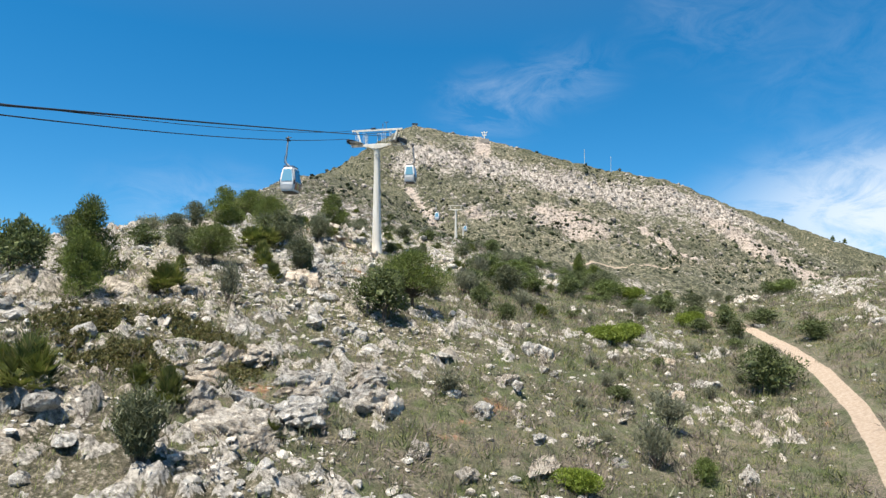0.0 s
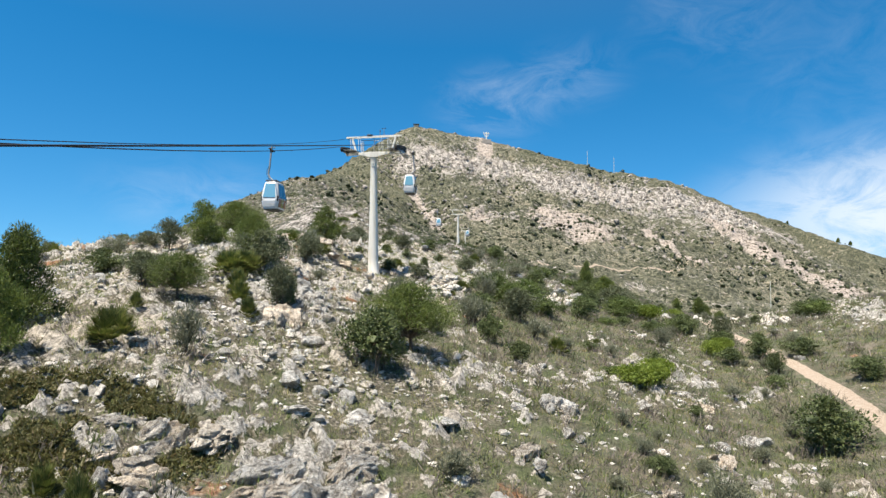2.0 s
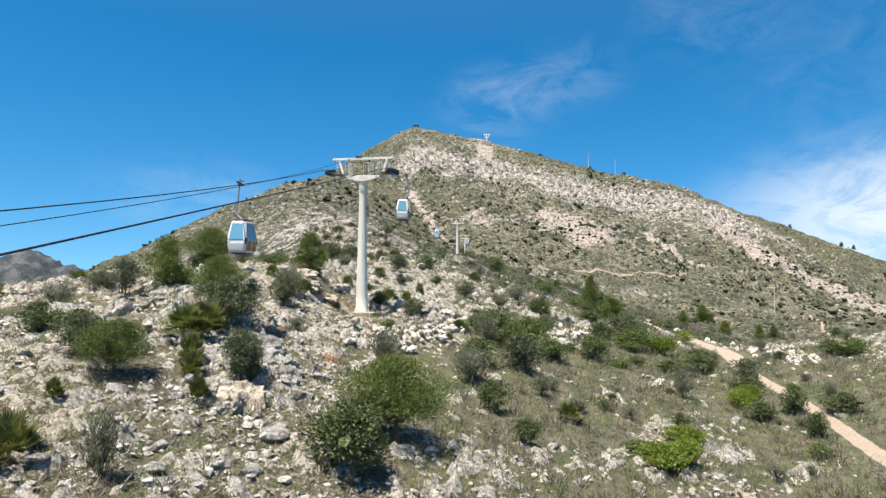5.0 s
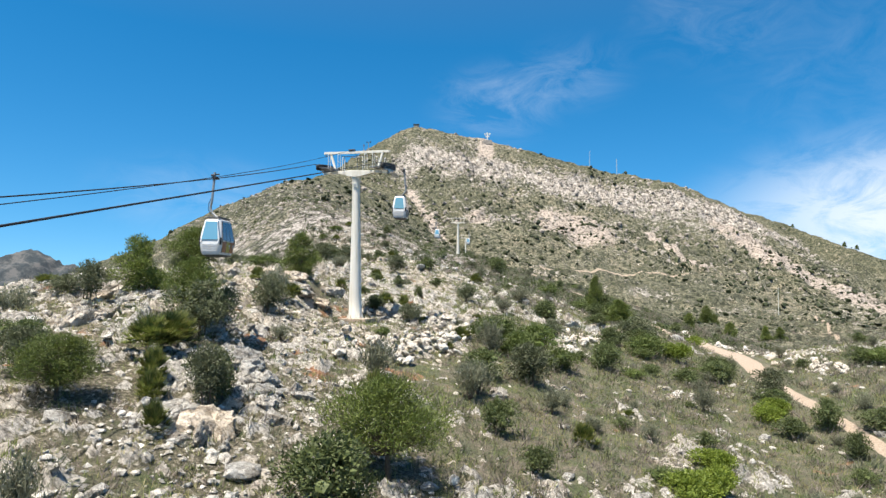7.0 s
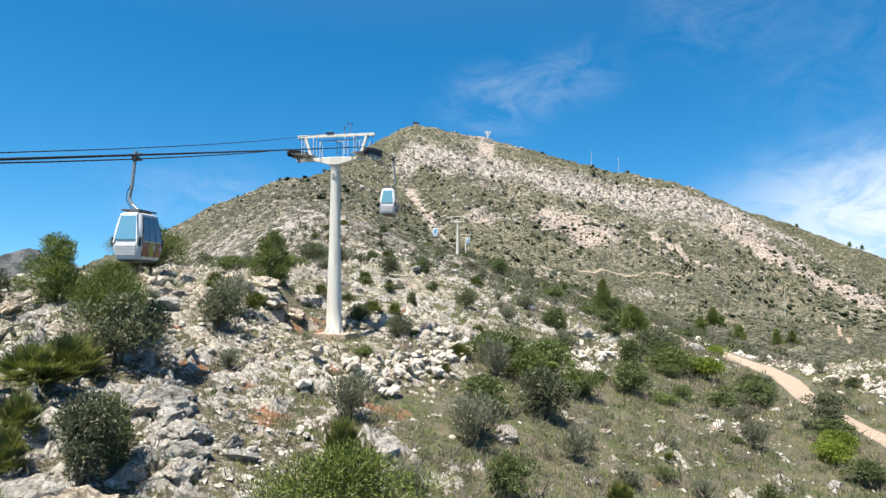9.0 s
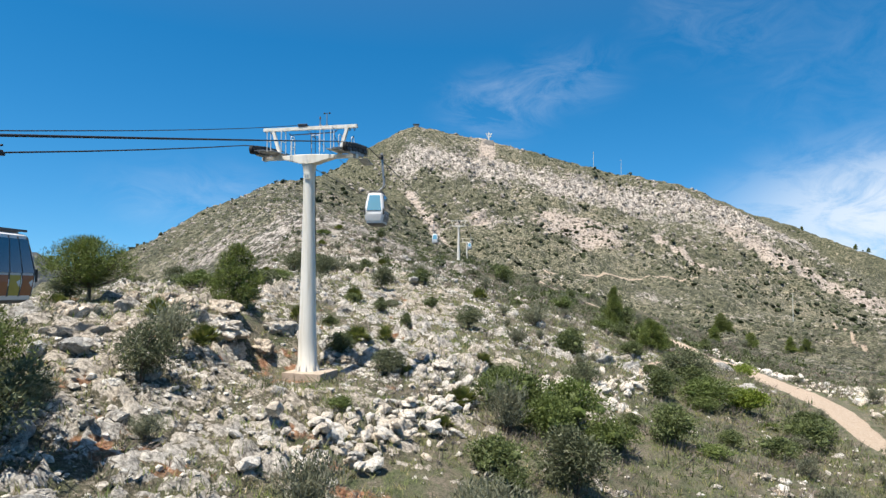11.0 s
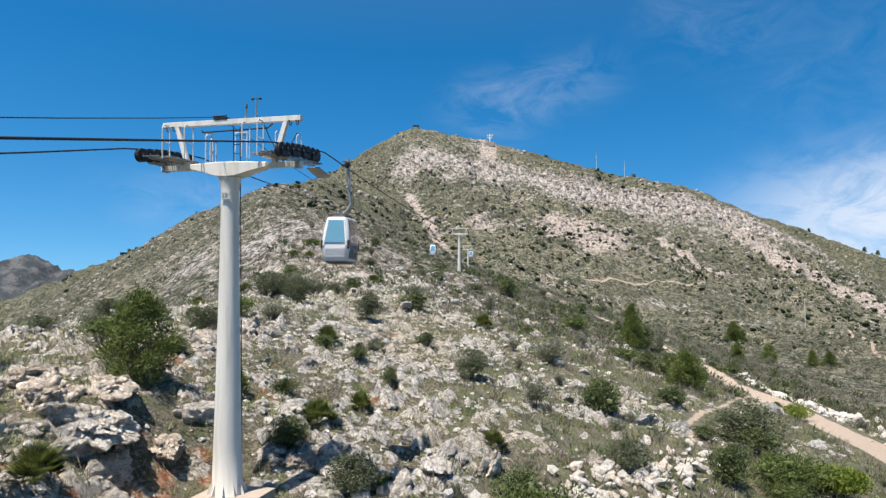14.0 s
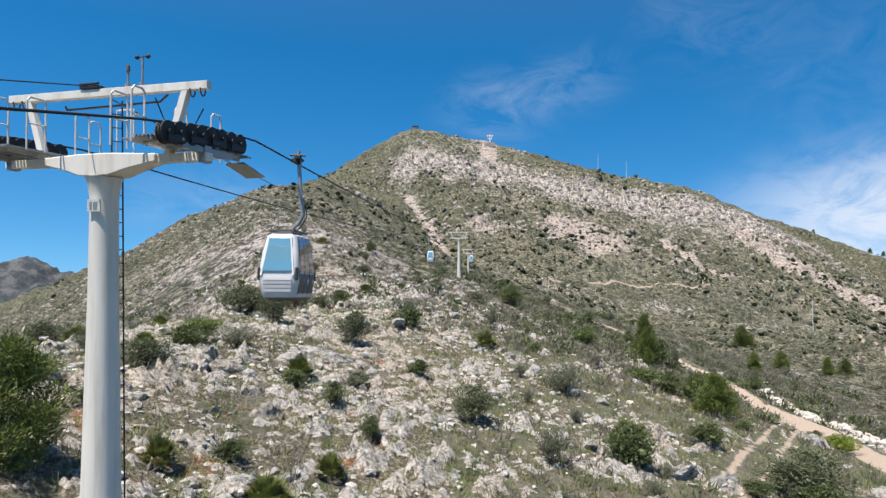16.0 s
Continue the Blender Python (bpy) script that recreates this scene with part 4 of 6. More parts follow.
def gondola(place, yaw, label, full=True, art=False):
    """A small cabin on a bent hanger; its origin is where the grip holds the rope."""
    top = tagged(new("gondola_cabin"), label, "gondola", "gondola cabins")
    drop, cx = -2.08, -0.1
    low = Matrix.Translation((cx, 0, drop))
    bm = bmesh.new()
    loft(bm, [section(z, hx, hy) for z, hx, hy in reversed(CABIN_RINGS)])
    bmesh.ops.transform(bm, matrix=low, verts=bm.verts)
    shell = part("shell", bm, CABIN_WHITE, top)
    shade_smooth(shell).data.set_sharp_from_angle(angle=0.7)
    bm = bmesh.new()
    loft(bm, [section(-1.80, 0.36, 0.54), section(-1.71, 0.47, 0.69)])
    bmesh.ops.transform(bm, matrix=low, verts=bm.verts)
    part("floor_pan", bm, CABIN_UNDER, top)

    def front(z, f, sign, off=0.012):
        hx, hy = cabin_half(z)
        return low @ Vector((f * hx * sign, -(hy + off) * sign, z))

    def side(z, f, sign, off=0.012):
        hx, hy = cabin_half(z)
        return low @ Vector(((hx + off) * sign, f * hy * sign, z))

    for sign in (1, -1):
        bm = bmesh.new()
        slab(bm, [front(-1.0, -0.74, sign, 0.034), front(-1.0, 0.74, sign, 0.034), front(-0.12, 0.66, sign, 0.034), front(-0.12, -0.66, sign, 0.034)], 0.05)
        part("end_window", bm, GLASS, top)
        for f in (-0.80, 0.80):
            bm = bmesh.new()
            slab(bm, [front(-1.12, f - 0.05, sign, 0.04), front(-1.12, f + 0.05, sign, 0.04), front(-0.08, f * 0.9 + 0.05, sign, 0.04), front(-0.08, f * 0.9 - 0.05, sign, 0.04)], 0.06)
            part("window_post", bm, CABIN_WHITE, top)
        for n in range(4):
            z = -1.17 - 0.105 * n
            bm = bmesh.new()
            slab(bm, [front(z - 0.075, -0.72, sign, 0.022), front(z - 0.075, 0.72, sign, 0.022), front(z, 0.72, sign, 0.022), front(z, -0.72, sign, 0.022)], 0.03)
            part("end_rib", bm, CABIN_WHITE, top)
        for f in (-0.9, 0.9):
            bm = bmesh.new()
            hx, hy = cabin_half(-1.1)
            q = low @ Vector((f * hx * 1.04, -sign * hy * 0.94, -1.08))
            box(bm, (0.07, 0.09, 0.34), Matrix.Translation(q), 0.02)
            part("corner_buffer", bm, RUBBER, top)
        for f0, f1 in ((-0.78, -0.29), (-0.24, 0.24), (0.29, 0.78)):
            bm = bmesh.new()
            slab(bm, [side(-1.02, f0, sign, 0.03), side(-1.02, f1, sign, 0.03), side(-0.14, f1 * 0.93, sign, 0.03), side(-0.14, f0 * 0.93, sign, 0.03)], 0.05)
            part("side_window", bm, GLASS_DARK, top)
        for f in (-0.82, -0.265, 0.265, 0.82):
            bm = bmesh.new()
            slab(bm, [side(-1.62, f - 0.025, sign, 0.02), side(-1.62, f + 0.025, sign, 0.02), side(-0.95, f + 0.025, sign, 0.026), side(-0.08, f * 0.94 + 0.025, sign, 0.02), side(-0.08, f * 0.94 - 0.025, sign, 0.02), side(-0.95, f - 0.025, sign, 0.026)], 0.03)
            part("door_rail", bm, CABIN_UNDER, top)
        panels = ((-0.78, -0.3, PANEL_RED), (-0.23, 0.23, PANEL_YELLOW), (0.3, 0.78, PANEL_RED)) if art else ((-0.78, -0.3, CABIN_GREY), (-0.23, 0.23, CABIN_GREY), (0.3, 0.78, CABIN_GREY))
        for f0, f1, mat in panels:
            bm = bmesh.new()
            slab(bm, [side(-1.60, f0, sign), side(-1.60, f1, sign), side(-1.25, f1, sign, 0.014), side(-1.08, f1, sign), side(-1.08, f0, sign), side(-1.25, f0, sign, 0.014)], 0.02)
            part("side_panel", bm, mat, top)
    bm = bmesh.new()
    for x in (-0.32, 0.32):
        box(bm, (0.06, 1.15, 0.06), low @ pose(x, 0, 0.09), 0.012)
    for y in (-0.52, 0.0, 0.52):
        box(bm, (0.7, 0.06, 0.05), low @ pose(0, y, 0.10), 0.012)
    box(bm, (0.5, 0.8, 0.07), low @ pose(0, 0, 0.035), 0.02)
    part("roof_rack", bm, CABIN_UNDER, top)
    bm = bmesh.new()
    pts = [Vector(q) for q in ((0.13, 0, 0.30), (0.16, 0, -0.08), (0.20, 0, -0.6), (0.24, 0, -1.1), (0.30, 0, -1.38), (0.30, 0, -1.52), (0.20, 0, -1.72), (0.0, 0, -1.9), (cx, 0, -1.98))]
    pipe(bm, pts, 0.058, 10)
    hanger = part("hanger", bm, GALVANISED, top)
    bm = bmesh.new()
    box(bm, (0.12, 0.42, 0.12), pose(0.10, 0, 0.02), 0.02)
    box(bm, (0.10, 0.16, 0.26), pose(0.16, 0, 0.04), 0.02)
    rod(bm, (0.16, -0.28, 0.09), (0.16, 0.28, 0.09), 0.05, sides=10)
    rod(bm, (0.02, -0.2, 0), (0.02, 0.2, 0), 0.045, sides=10)
    rod(bm, (-0.10, 0, 0.20), (0.34, 0, 0.17), 0.03, sides=8)
    part("grip", bm, DARK_STEEL, top)
    if full:
        bm = bmesh.new()
        pipe(bm, [Vector(q) for q in ((0.26, 0.05, -1.0), (0.38, 0.05, -1.25), (0.40, 0.05, -1.55), (0.22, 0.05, -1.85), (0.05, 0.05, -1.98))], 0.016, 6)
        part("hanger_cable", bm, RUBBER, hanger)
    top.matrix_basis = pose(*place, 0, 0, yaw)
    return top


def on_rope(a, b, sag, y):
    t = (y - a.y) / (b.y - a.y)
    q = a.lerp(b, t)
    q.z -= sag * 4 * t * (1 - t)
    return q


a1, b1, p2, p3, low = ROPES[1]
gondola(on_rope(b1, p2, 1.2, 66.8), LINE_YAW, "white gondola cabin with sky-reflecting blue windows hanging past the tower")
gondola(on_rope(p2, p3, 0.6, 205), LINE_YAW, "white and blue gondola cabin hanging beyond the second tower")
a1, b1, p2, p3, low = ROPES[-1]
gondola(on_rope(low, a1, 2.0, 47.2), LINE_YAW + 180, "white gondola cabin with orange and yellow side panels on the rope", art=True)
gondola(on_rope(b1, p2, 1.2, 146), LINE_YAW + 180, "small white gondola cabin hanging over the ridge")


# ---------------------------------------------------------------- far landmarks
def ground_at(x, y):
    return float(ground_height(np.array([x]), np.array([y]))[0])


def summit_station():
    """The masonry terrace with its pale mast on the crest."""
    x, y = 46.0, 677.0
    z = ground_at(x, y)
    top = tagged(new("mountain_station"), "pale masonry station block with a white mast on the crest", "station")
    bm = bmesh.new()
    box(bm, (11, 5, 4), pose(-1, 1, 0.2), 0.4)
    part("terrace_wall", bm, MASONRY, top)
    bm = bmesh.new()
    box(bm, (9, 3, 2.0), pose(0, 4, 3.2), 0.2)
    part("parapet", bm, MASONRY, top)
    bm = bmesh.new()
    rod(bm, (0, 6, 3), (0, 6, 13), 0.7, 0.5)
    part("mast", bm, CREAM, top)
    for up, w in ((11.5, 6.5), (8.5, 4.5)):
        bm = bmesh.new()
        box(bm, (w, 0.7, 0.7), pose(0, 6, up), 0.1)
        part("mast_arm", bm, CREAM, top)
    for s in (-1, 1):
        bm = bmesh.new()
        rod(bm, (s * 1.4, 6, 8.5), (s * 3.0, 6, 12.6), 0.3)
        part("mast_strut", bm, CREAM, top)
    top.matrix_basis = pose(x, y - 6, z - 4.5)


def summit_hut():
    x, y = -29.0, 671.0
    z = ground_at(x, y)
    top = tagged(new("summit_shelter"), "small dark flat-roofed shelter on the summit", "shelter")
    bm = bmesh.new()
    box(bm, (5.0, 4, 2.2), pose(0, 0, 0.3), 0.1)
    part("wall", bm, MASONRY, top)
    bm = bmesh.new()
    box(bm, (6.4, 5, 0.5), pose(0, 0, 1.6), 0.1)
    part("roof", bm, DARK_STEEL, top)
    top.matrix_basis = pose(x, y, z)


def radio_mast(x, y, tall):
    z = ground_at(x, y)
    top = tagged(new("radio_mast"), "thin pale guyed radio mast on the ridge", "mast", "radio masts")
    bm = bmesh.new()
    rod(bm, (0, 0, -2), (0, 0, tall), 0.28, 0.16, 6)
    part("pole", bm, PLATE, top)
    bm = bmesh.new()
    for n in range(4):
        rod(bm, (-0.5, 0, tall * (0.5 + 0.14 * n)), (0.5, 0, tall * (0.5 + 0.14 * n)), 0.08, sides=5)
    part("crossbar", bm, PLATE, top)
    top.matrix_basis = pose(x, y, z)


def utility_pole(x, y, tall):
    z = ground_at(x, y)
    top = tagged(new("utility_pole"), "slender weathered utility pole on the far slope", "pole", "utility poles")
    bm = bmesh.new()
    rod(bm, (0, 0, -1), (0, 0, tall), 0.22, 0.16, 8)
    part("pole", bm, PLATE, top)
    bm = bmesh.new()
    box(bm, (1.6, 0.2, 0.2), pose(0, 0, tall - 0.5), 0.03)
    part("crossbar", bm, PLATE, top)
    top.matrix_basis = pose(x, y, z)


summit_station()
summit_hut()
radio_mast(152, 668, 19)
radio_mast(180, 668, 17)
utility_pole(196, 386, 16)


# ---------------------------------------------------------------- plants
def turned_leaves(rng, at, outward, length, width, lift=0.4):
    """Triangular leaves or sprays at given places, pointing about outward."""
    n = len(at)
    tip = outward + rng.normal(0, 0.55, (n, 3)) + np.array([0, 0, lift])
    tip /= np.linalg.norm(tip, axis=1)[:, None] + 1e-9
    flat = np.cross(tip, rng.normal(0, 1, (n, 3)))
    flat /= np.linalg.norm(flat, axis=1)[:, None] + 1e-9
    size = rng.uniform(0.65, 1.35, (n, 1))
    base = at - tip * length * size * 0.35
    verts = np.stack([base - flat * width * size * 0.5, base + flat * width * size * 0.5, at + tip * length * size * 0.65], 1).reshape(-1, 3)
    return verts, np.arange(3 * n).reshape(-1, 3)


def lumps(rng, count, w, h, low, flatness=0.55):
    """Places and sizes of the lumps that make up a crown."""
    out = []
    for _ in range(count):
        a, q = rng.uniform(0, math.tau), math.sqrt(rng.uniform(0, 1))
        up = rng.uniform(0, 1)
        reach = (1 - 0.75 * abs(2 * up - 0.9) ** 2) * w * rng.uniform(0.28, 0.46)
        r = rng.choice([0.11, 0.15, 0.20, 0.26]) * rng.uniform(0.9, 1.15) * w
        out.append((q * reach * math.cos(a), q * reach * math.sin(a), low + r * flatness + up * (h - low - 1.6 * r * flatness), r, r * flatness))
    return out


def cone_lumps(rng, count, w, h):
    """Lumps of a young conifer: wide and ragged low down, narrow at the top."""
    out = []
    for k in range(count):
        up = (k + rng.uniform(0, 1)) / count
        reach = w * (0.37 * (1 - up) ** 0.6 + 0.02) * rng.uniform(0.35, 1.25)
        r = w * rng.uniform(0.12, 0.21) * (1.2 - 0.3 * up)
        a = k * 2.4 + rng.uniform(-0.6, 0.6)
        out.append((reach * math.cos(a), reach * math.sin(a), 0.10 * h + up * 0.84 * h, r, r * 0.85))
    return out


def crown_leaves(rng, blobs, count, length, width, shell=0.55, lift=0.3):
    weights = np.array([b[3] ** 2 for b in blobs])
    pick = rng.choice(len(blobs), count, p=weights / weights.sum())
    b = np.array(blobs)[pick]
    way = rng.normal(0, 1, (count, 3))
    way[:, 2] += 0.25
    way /= np.linalg.norm(way, axis=1)[:, None]
    deep = rng.uniform(shell, 1.08, (count, 1)) ** 0.7
    at = b[:, :3] + way * deep * np.stack([b[:, 3], b[:, 3], b[:, 4]], -1)
    return turned_leaves(rng, at, way, length, width, lift)


def with_heart(rng, v, f, blobs, share):
    """The leaves with a rough dense heart in each lump, which the light hardly passes."""
    bm = bmesh.new()
    bmesh.ops.create_icosphere(bm, subdivisions=1, radius=1)
    ball, tri = np.array([q.co[:] for q in bm.verts]), np.array([[q.index for q in face.verts] for face in bm.faces])
    bm.free()
    vs, fs, n = [v], [f], len(v)
    for x, y, z, r, up in blobs:
        vs.append(ball * share * rng.uniform(0.6, 1.1, (len(ball), 1)) * (r, r, up) + (x, y, z))
        fs.append(tri + n)
        n += len(ball)
    return np.concatenate(vs), np.concatenate(fs)


def limbs(rng, blobs, h, r, lean=0.0, stems=1, spread=0.12):
    """A tapered trunk, or several, with limbs out to the lumps."""
    bm = bmesh.new()
    forks = []
    for s in range(stems):
        a = rng.uniform(0, math.tau)
        foot = Vector((spread * math.cos(a), spread * math.sin(a), -0.25)) if stems > 1 else Vector((0, 0, -0.25))
        bend = Vector((rng.uniform(-0.12, 0.12) + lean, rng.uniform(-0.12, 0.12), 0)) * h
        mid = foot + bend * 0.4 + Vector((0, 0, h * 0.3 + 0.25))
        fork = mid + bend * 0.5 + Vector((0, 0, h * 0.2))
        rod(bm, foot, mid, r, r * 0.72, 7)
        rod(bm, mid, fork, r * 0.74, r * 0.5, 7)
        forks += [(mid, r * 0.55), (fork, r * 0.5)]
    for k, blob in enumerate(blobs):
        start, thick = forks[k % len(forks)]
        goal = Vector(blob[:3])
        knee = start.lerp(goal, 0.5) + Vector((rng.uniform(-0.1, 0.1), rng.uniform(-0.1, 0.1), -0.06)) * h * 0.5
        rod(bm, start, knee, thick * 0.62, thick * 0.4, 4, False)
        rod(bm, knee, goal, thick * 0.42, thick * 0.12, 4, False)
    return bm


def plant(kind, seed):
    """One plant of a kind, at its usual size, at the origin: the thing with a stem part and a crown part."""
    rng = np.random.default_rng(seed)
    spec = KINDS[kind]
    name, label, category, leaf, w, h = spec
    top = tagged(new(name), label, category, category + "s of the hillside")
    if kind == "pine":
        blobs = cone_lumps(rng, 26, w, h)
        trunk = limbs(rng, blobs, h * 0.8, 0.10, 0.03)
        v, f = crown_leaves(rng, blobs, 14500, 0.14, 0.040, 0.22, 0.7)
    elif kind == "aleppo":
        blobs = [(x, y, z, 0.62 * r, 0.62 * up) for x, y, z, r, up in lumps(rng, 84, w * 1.2, h * 1.04, h * 0.08, 0.9)]
        trunk = limbs(rng, blobs, h * 0.8, 0.11, 0.02)
        v, f = crown_leaves(rng, blobs, 26000, 0.115, 0.030, 0.30, 0.6)
    elif kind == "olive":
        blobs = lumps(rng, 26, w * 1.05, h, h * 0.06, 0.85)
        trunk = limbs(rng, blobs, h * 0.8, 0.05, 0, 3, 0.25)
        v, f = crown_leaves(rng, blobs, 5000, 0.14, 0.062, 0.4, 0.2)
    elif kind == "mastic":
        blobs = lumps(rng, 22, w * 1.05, h, 0.0, 0.85)
        trunk = limbs(rng, blobs, h * 0.6, 0.04, 0, 4, 0.3)
        v, f = crown_leaves(rng, blobs, 3800, 0.11, 0.062, 0.45, 0.3)
    elif kind == "green":
        blobs = lumps(rng, 26, w, h * 0.95, 0.0, 0.72)
        trunk = limbs(rng, blobs, h * 0.5, 0.03, 0, 4, 0.4)
        v, f = crown_leaves(rng, blobs, 5200, 0.11, 0.06, 0.5, 0.4)
    elif kind == "bright":
        blobs = lumps(rng, 24, w * 1.05, h, 0.0, 0.62)
        trunk = limbs(rng, blobs, h * 0.5, 0.03, 0, 5, 0.4)
        v, f = crown_leaves(rng, blobs, 5200, 0.10, 0.06, 0.6, 0.6)
    elif kind == "palm":
        trunk = bmesh.new()
        rod(trunk, (0, 0, -0.3), (0.03, 0.02, 0.14), 0.11, 0.09, 8)
        vs, fs, n = [], [], 0
        for k in range(76):
            a, up = rng.uniform(0, math.tau), rng.uniform(0.06, 1.5)
            reach = rng.uniform(0.55, 1.0)
            root = np.array([0.1 * math.cos(a), 0.1 * math.sin(a), 0.08])
            way = np.array([math.cos(a) * math.cos(up), math.sin(a) * math.cos(up), math.sin(up)])
            hub = root + way * reach * np.array([w * 0.36, w * 0.36, h * 0.8])
            side = np.cross(way, (0, 0, 1.0))
            side /= np.linalg.norm(side) + 1e-9
            lift = np.cross(side, way)
            vs += [root - side * 0.008, root + side * 0.008, hub]
            fs.append((n, n + 1, n + 2))
            n += 3
            for q in np.linspace(-1.35, 1.35, 13):
                ray = way * math.cos(q) + side * math.sin(q) + lift * 0.2 * abs(math.sin(q)) + np.array([0, 0, 0.16])
                tip = hub + ray * rng.uniform(0.34, 0.52)
                wide = np.cross(ray, lift) * 0.034
                vs += [hub - wide, hub + wide, tip]
                fs.append((n, n + 1, n + 2))
                n += 3
        v, f = np.array(vs), np.array(fs)
    else:
        trunk = bmesh.new()
        count = 60 if kind == "grey" else 150
        vs, fs, n = [], [], 0
        for k in range(count):
            a, open_ = rng.uniform(0, math.tau), rng.uniform(0.05, 0.62 if kind == "grey" else 0.42)
            tip = Vector((math.cos(a) * math.sin(open_) * w * 0.75, math.sin(a) * math.sin(open_) * w * 0.75, h * rng.uniform(0.62, 1.0) * math.cos(open_)))
            if k < 26:
                rod(trunk, (tip.x * 0.05, tip.y * 0.05, -0.1), tip * 0.75, 0.014, 0.004, 4, False)
            m = 34
            t = rng.uniform(0.32, 1.0, (m, 1)) ** 0.8
            at = np.array(tip) * t + rng.normal(0, 0.045, (m, 3)) * w * t
            vv, ff = turned_leaves(rng, at, np.tile(np.array(tip.normalized()), (m, 1)), 0.17, 0.030 if kind == "broom" else 0.042, 0.3)
            vs.append(vv)
            fs.append(ff + n)
            n += len(vv)
        v, f = np.concatenate(vs), np.concatenate(fs)
    if kind in ("mastic", "green", "bright"):
        v, f = with_heart(rng, v, f, blobs, 0.42)
    part("stem" if kind not in ("pine", "aleppo", "olive") else "trunk", trunk, BARK, top)
    from_arrays("crown" if kind not in ("palm", "grey", "broom") else "foliage", v, f, leaf, top)
    return top


KINDS = {
    "pine": ("pine_tree", "young green pine with a rounded crown on stony ground", "pine", PINE_LEAF, 3.4, 3.6),
    "aleppo": ("pine_tree", "broad round-crowned green pine with a bare dark trunk on stony ground", "pine", PINE_LEAF, 4.2, 3.8),
    "olive": ("wild_olive", "grey-green wild olive with several thin stems among rocks", "wild olive", OLIVE_LEAF, 2.6, 2.6),
    "mastic": ("mastic_bush", "dense dark green mastic bush on the dry slope", "bush", MASTIC_LEAF, 2.4, 1.9),
    "palm": ("dwarf_palm", "low dwarf fan palm with yellow-green fronds among stones", "dwarf palm", PALM_LEAF, 1.8, 1.1),
    "grey": ("twiggy_shrub", "thin grey-green twiggy shrub in dry grass", "shrub", GREY_LEAF, 2.2, 2.1),
    "broom": ("broom_shrub", "upright grey-green broom with fine stems beside boulders", "broom", OLIVE_LEAF, 1.7, 2.2),
    "bright": ("spurge_bush", "bright yellow-green spurge mound on the grassy slope", "spurge", BRIGHT_LEAF, 2.4, 1.3),
    "green": ("buckthorn_thicket", "spreading fresh green thicket beside broken rock", "thicket", GREEN_LEAF, 3.6, 2.0),
}
PINES = [(-15.0, 28.9, 2.15, 2.98), (-16.5, 32.1, 3.2, 4.01), (-11.1, 67.6, 3.6, 3.85), (29.6, 138.0, 4.2, 5.46),
         (25.4, 106.2, 4.42, 3.81), (31.3, 144.6, 4.02, 6.5), (374, 604, 4.5, 5), (381, 597, 4, 4.6), (346, 640, 4, 4), (118, 300, 8.5, 9.0), (123, 303, 7, 8), (61.2, 172.9, 3.71, 3.93), (99.6, 235.6, 5.59, 6.0), (105.6, 223.6, 3.99, 4.61), (109.4, 221.6, 3.95, 4.55), (-17.4, 53.5, 3.4, 3.4)]
ALEPPOS = [(-1.35, 38.8, 4.5, 3.6), (-19.2, 66.8, 5.2, 3.8), (-12.9, 38.5, 3.2, 2.4), (-12.3, 48.9, 3.3, 3.5)]
MASTICS = [(-2.8, 35.4, 3.4, 2.5), (-18.8, 30.6, 2.6, 2.9), (-8.2, 41.2, 1.57, 2.0), (18.7, 38.1, 3.66, 2.7), (23.3, 51.6, 1.58, 1.58), (22.2, 56.2, 2.4, 1.35), (3.0, 55.6, 2.6, 1.7), (3.1, 45.8, 1.81, 1.86),
           (26.5, 108.8, 4.9, 3.2), (20.8, 82.1, 3.31, 1.87), (24.1, 71.5, 2.82, 1.91), (24.5, 56.3, 2.3, 1.98), (-5.0, 67.4, 1.95, 1.25), (4.0, 66.1, 2.37, 1.6), (16.0, 75.6, 2.46, 2.12)]
MASTICS += [(24.7, 73.8, 2.72, 1.88), (11.3, 83.1, 2.95, 2.38), (-2.0, 108.0, 3.3, 1.91), (-4.1, 81.0, 1.29, 1.12), (-1.9, 78.2, 1.12, 1.12), (-6.8, 73.8, 1.42, 0.86), (32.4, 142.0, 4.6, 3.6),
            (12.9, 159.3, 5.0, 3.4), (-19.5, 44.0, 2.4, 1.5), (-17.0, 43.0, 2.0, 1.4), (-22.0, 35.0, 3.0, 1.8), (-20.5, 27.0, 2.4, 2.0)]
PALMS = [(-12.4, 31.6, 2.23, 1.1), (-11.7, 20.8, 1.89, 1.23), (-13.2, 21.6, 1.6, 1.0), (-9.7, 23.2, 0.95, 0.65), (-8.4, 22.5, 1.05, 1.0), (-12.1, 43.5, 2.33, 0.99), (-13.5, 35.5, 0.71, 0.57), (11.6, 85.0, 2.6, 1.5), (7.3, 47.2, 1.48, 0.77),
         (-6.8, 85.3, 1.79, 0.89), (-8.4, 71.4, 1.36, 0.78), (-3.1, 74.7, 1.33, 0.76), (5.1, 107.2, 2.05, 1.03), (-9.8, 59.2, 1.67, 0.72), (-12.5, 60.7, 1.28, 0.64), (-10.3, 40.0, 1.24, 0.88), (-9.2, 37.9, 1.04, 0.79), (-5.0, 22.1, 0.77, 0.49), (-2.6, 45.1, 1.69, 1.24)]
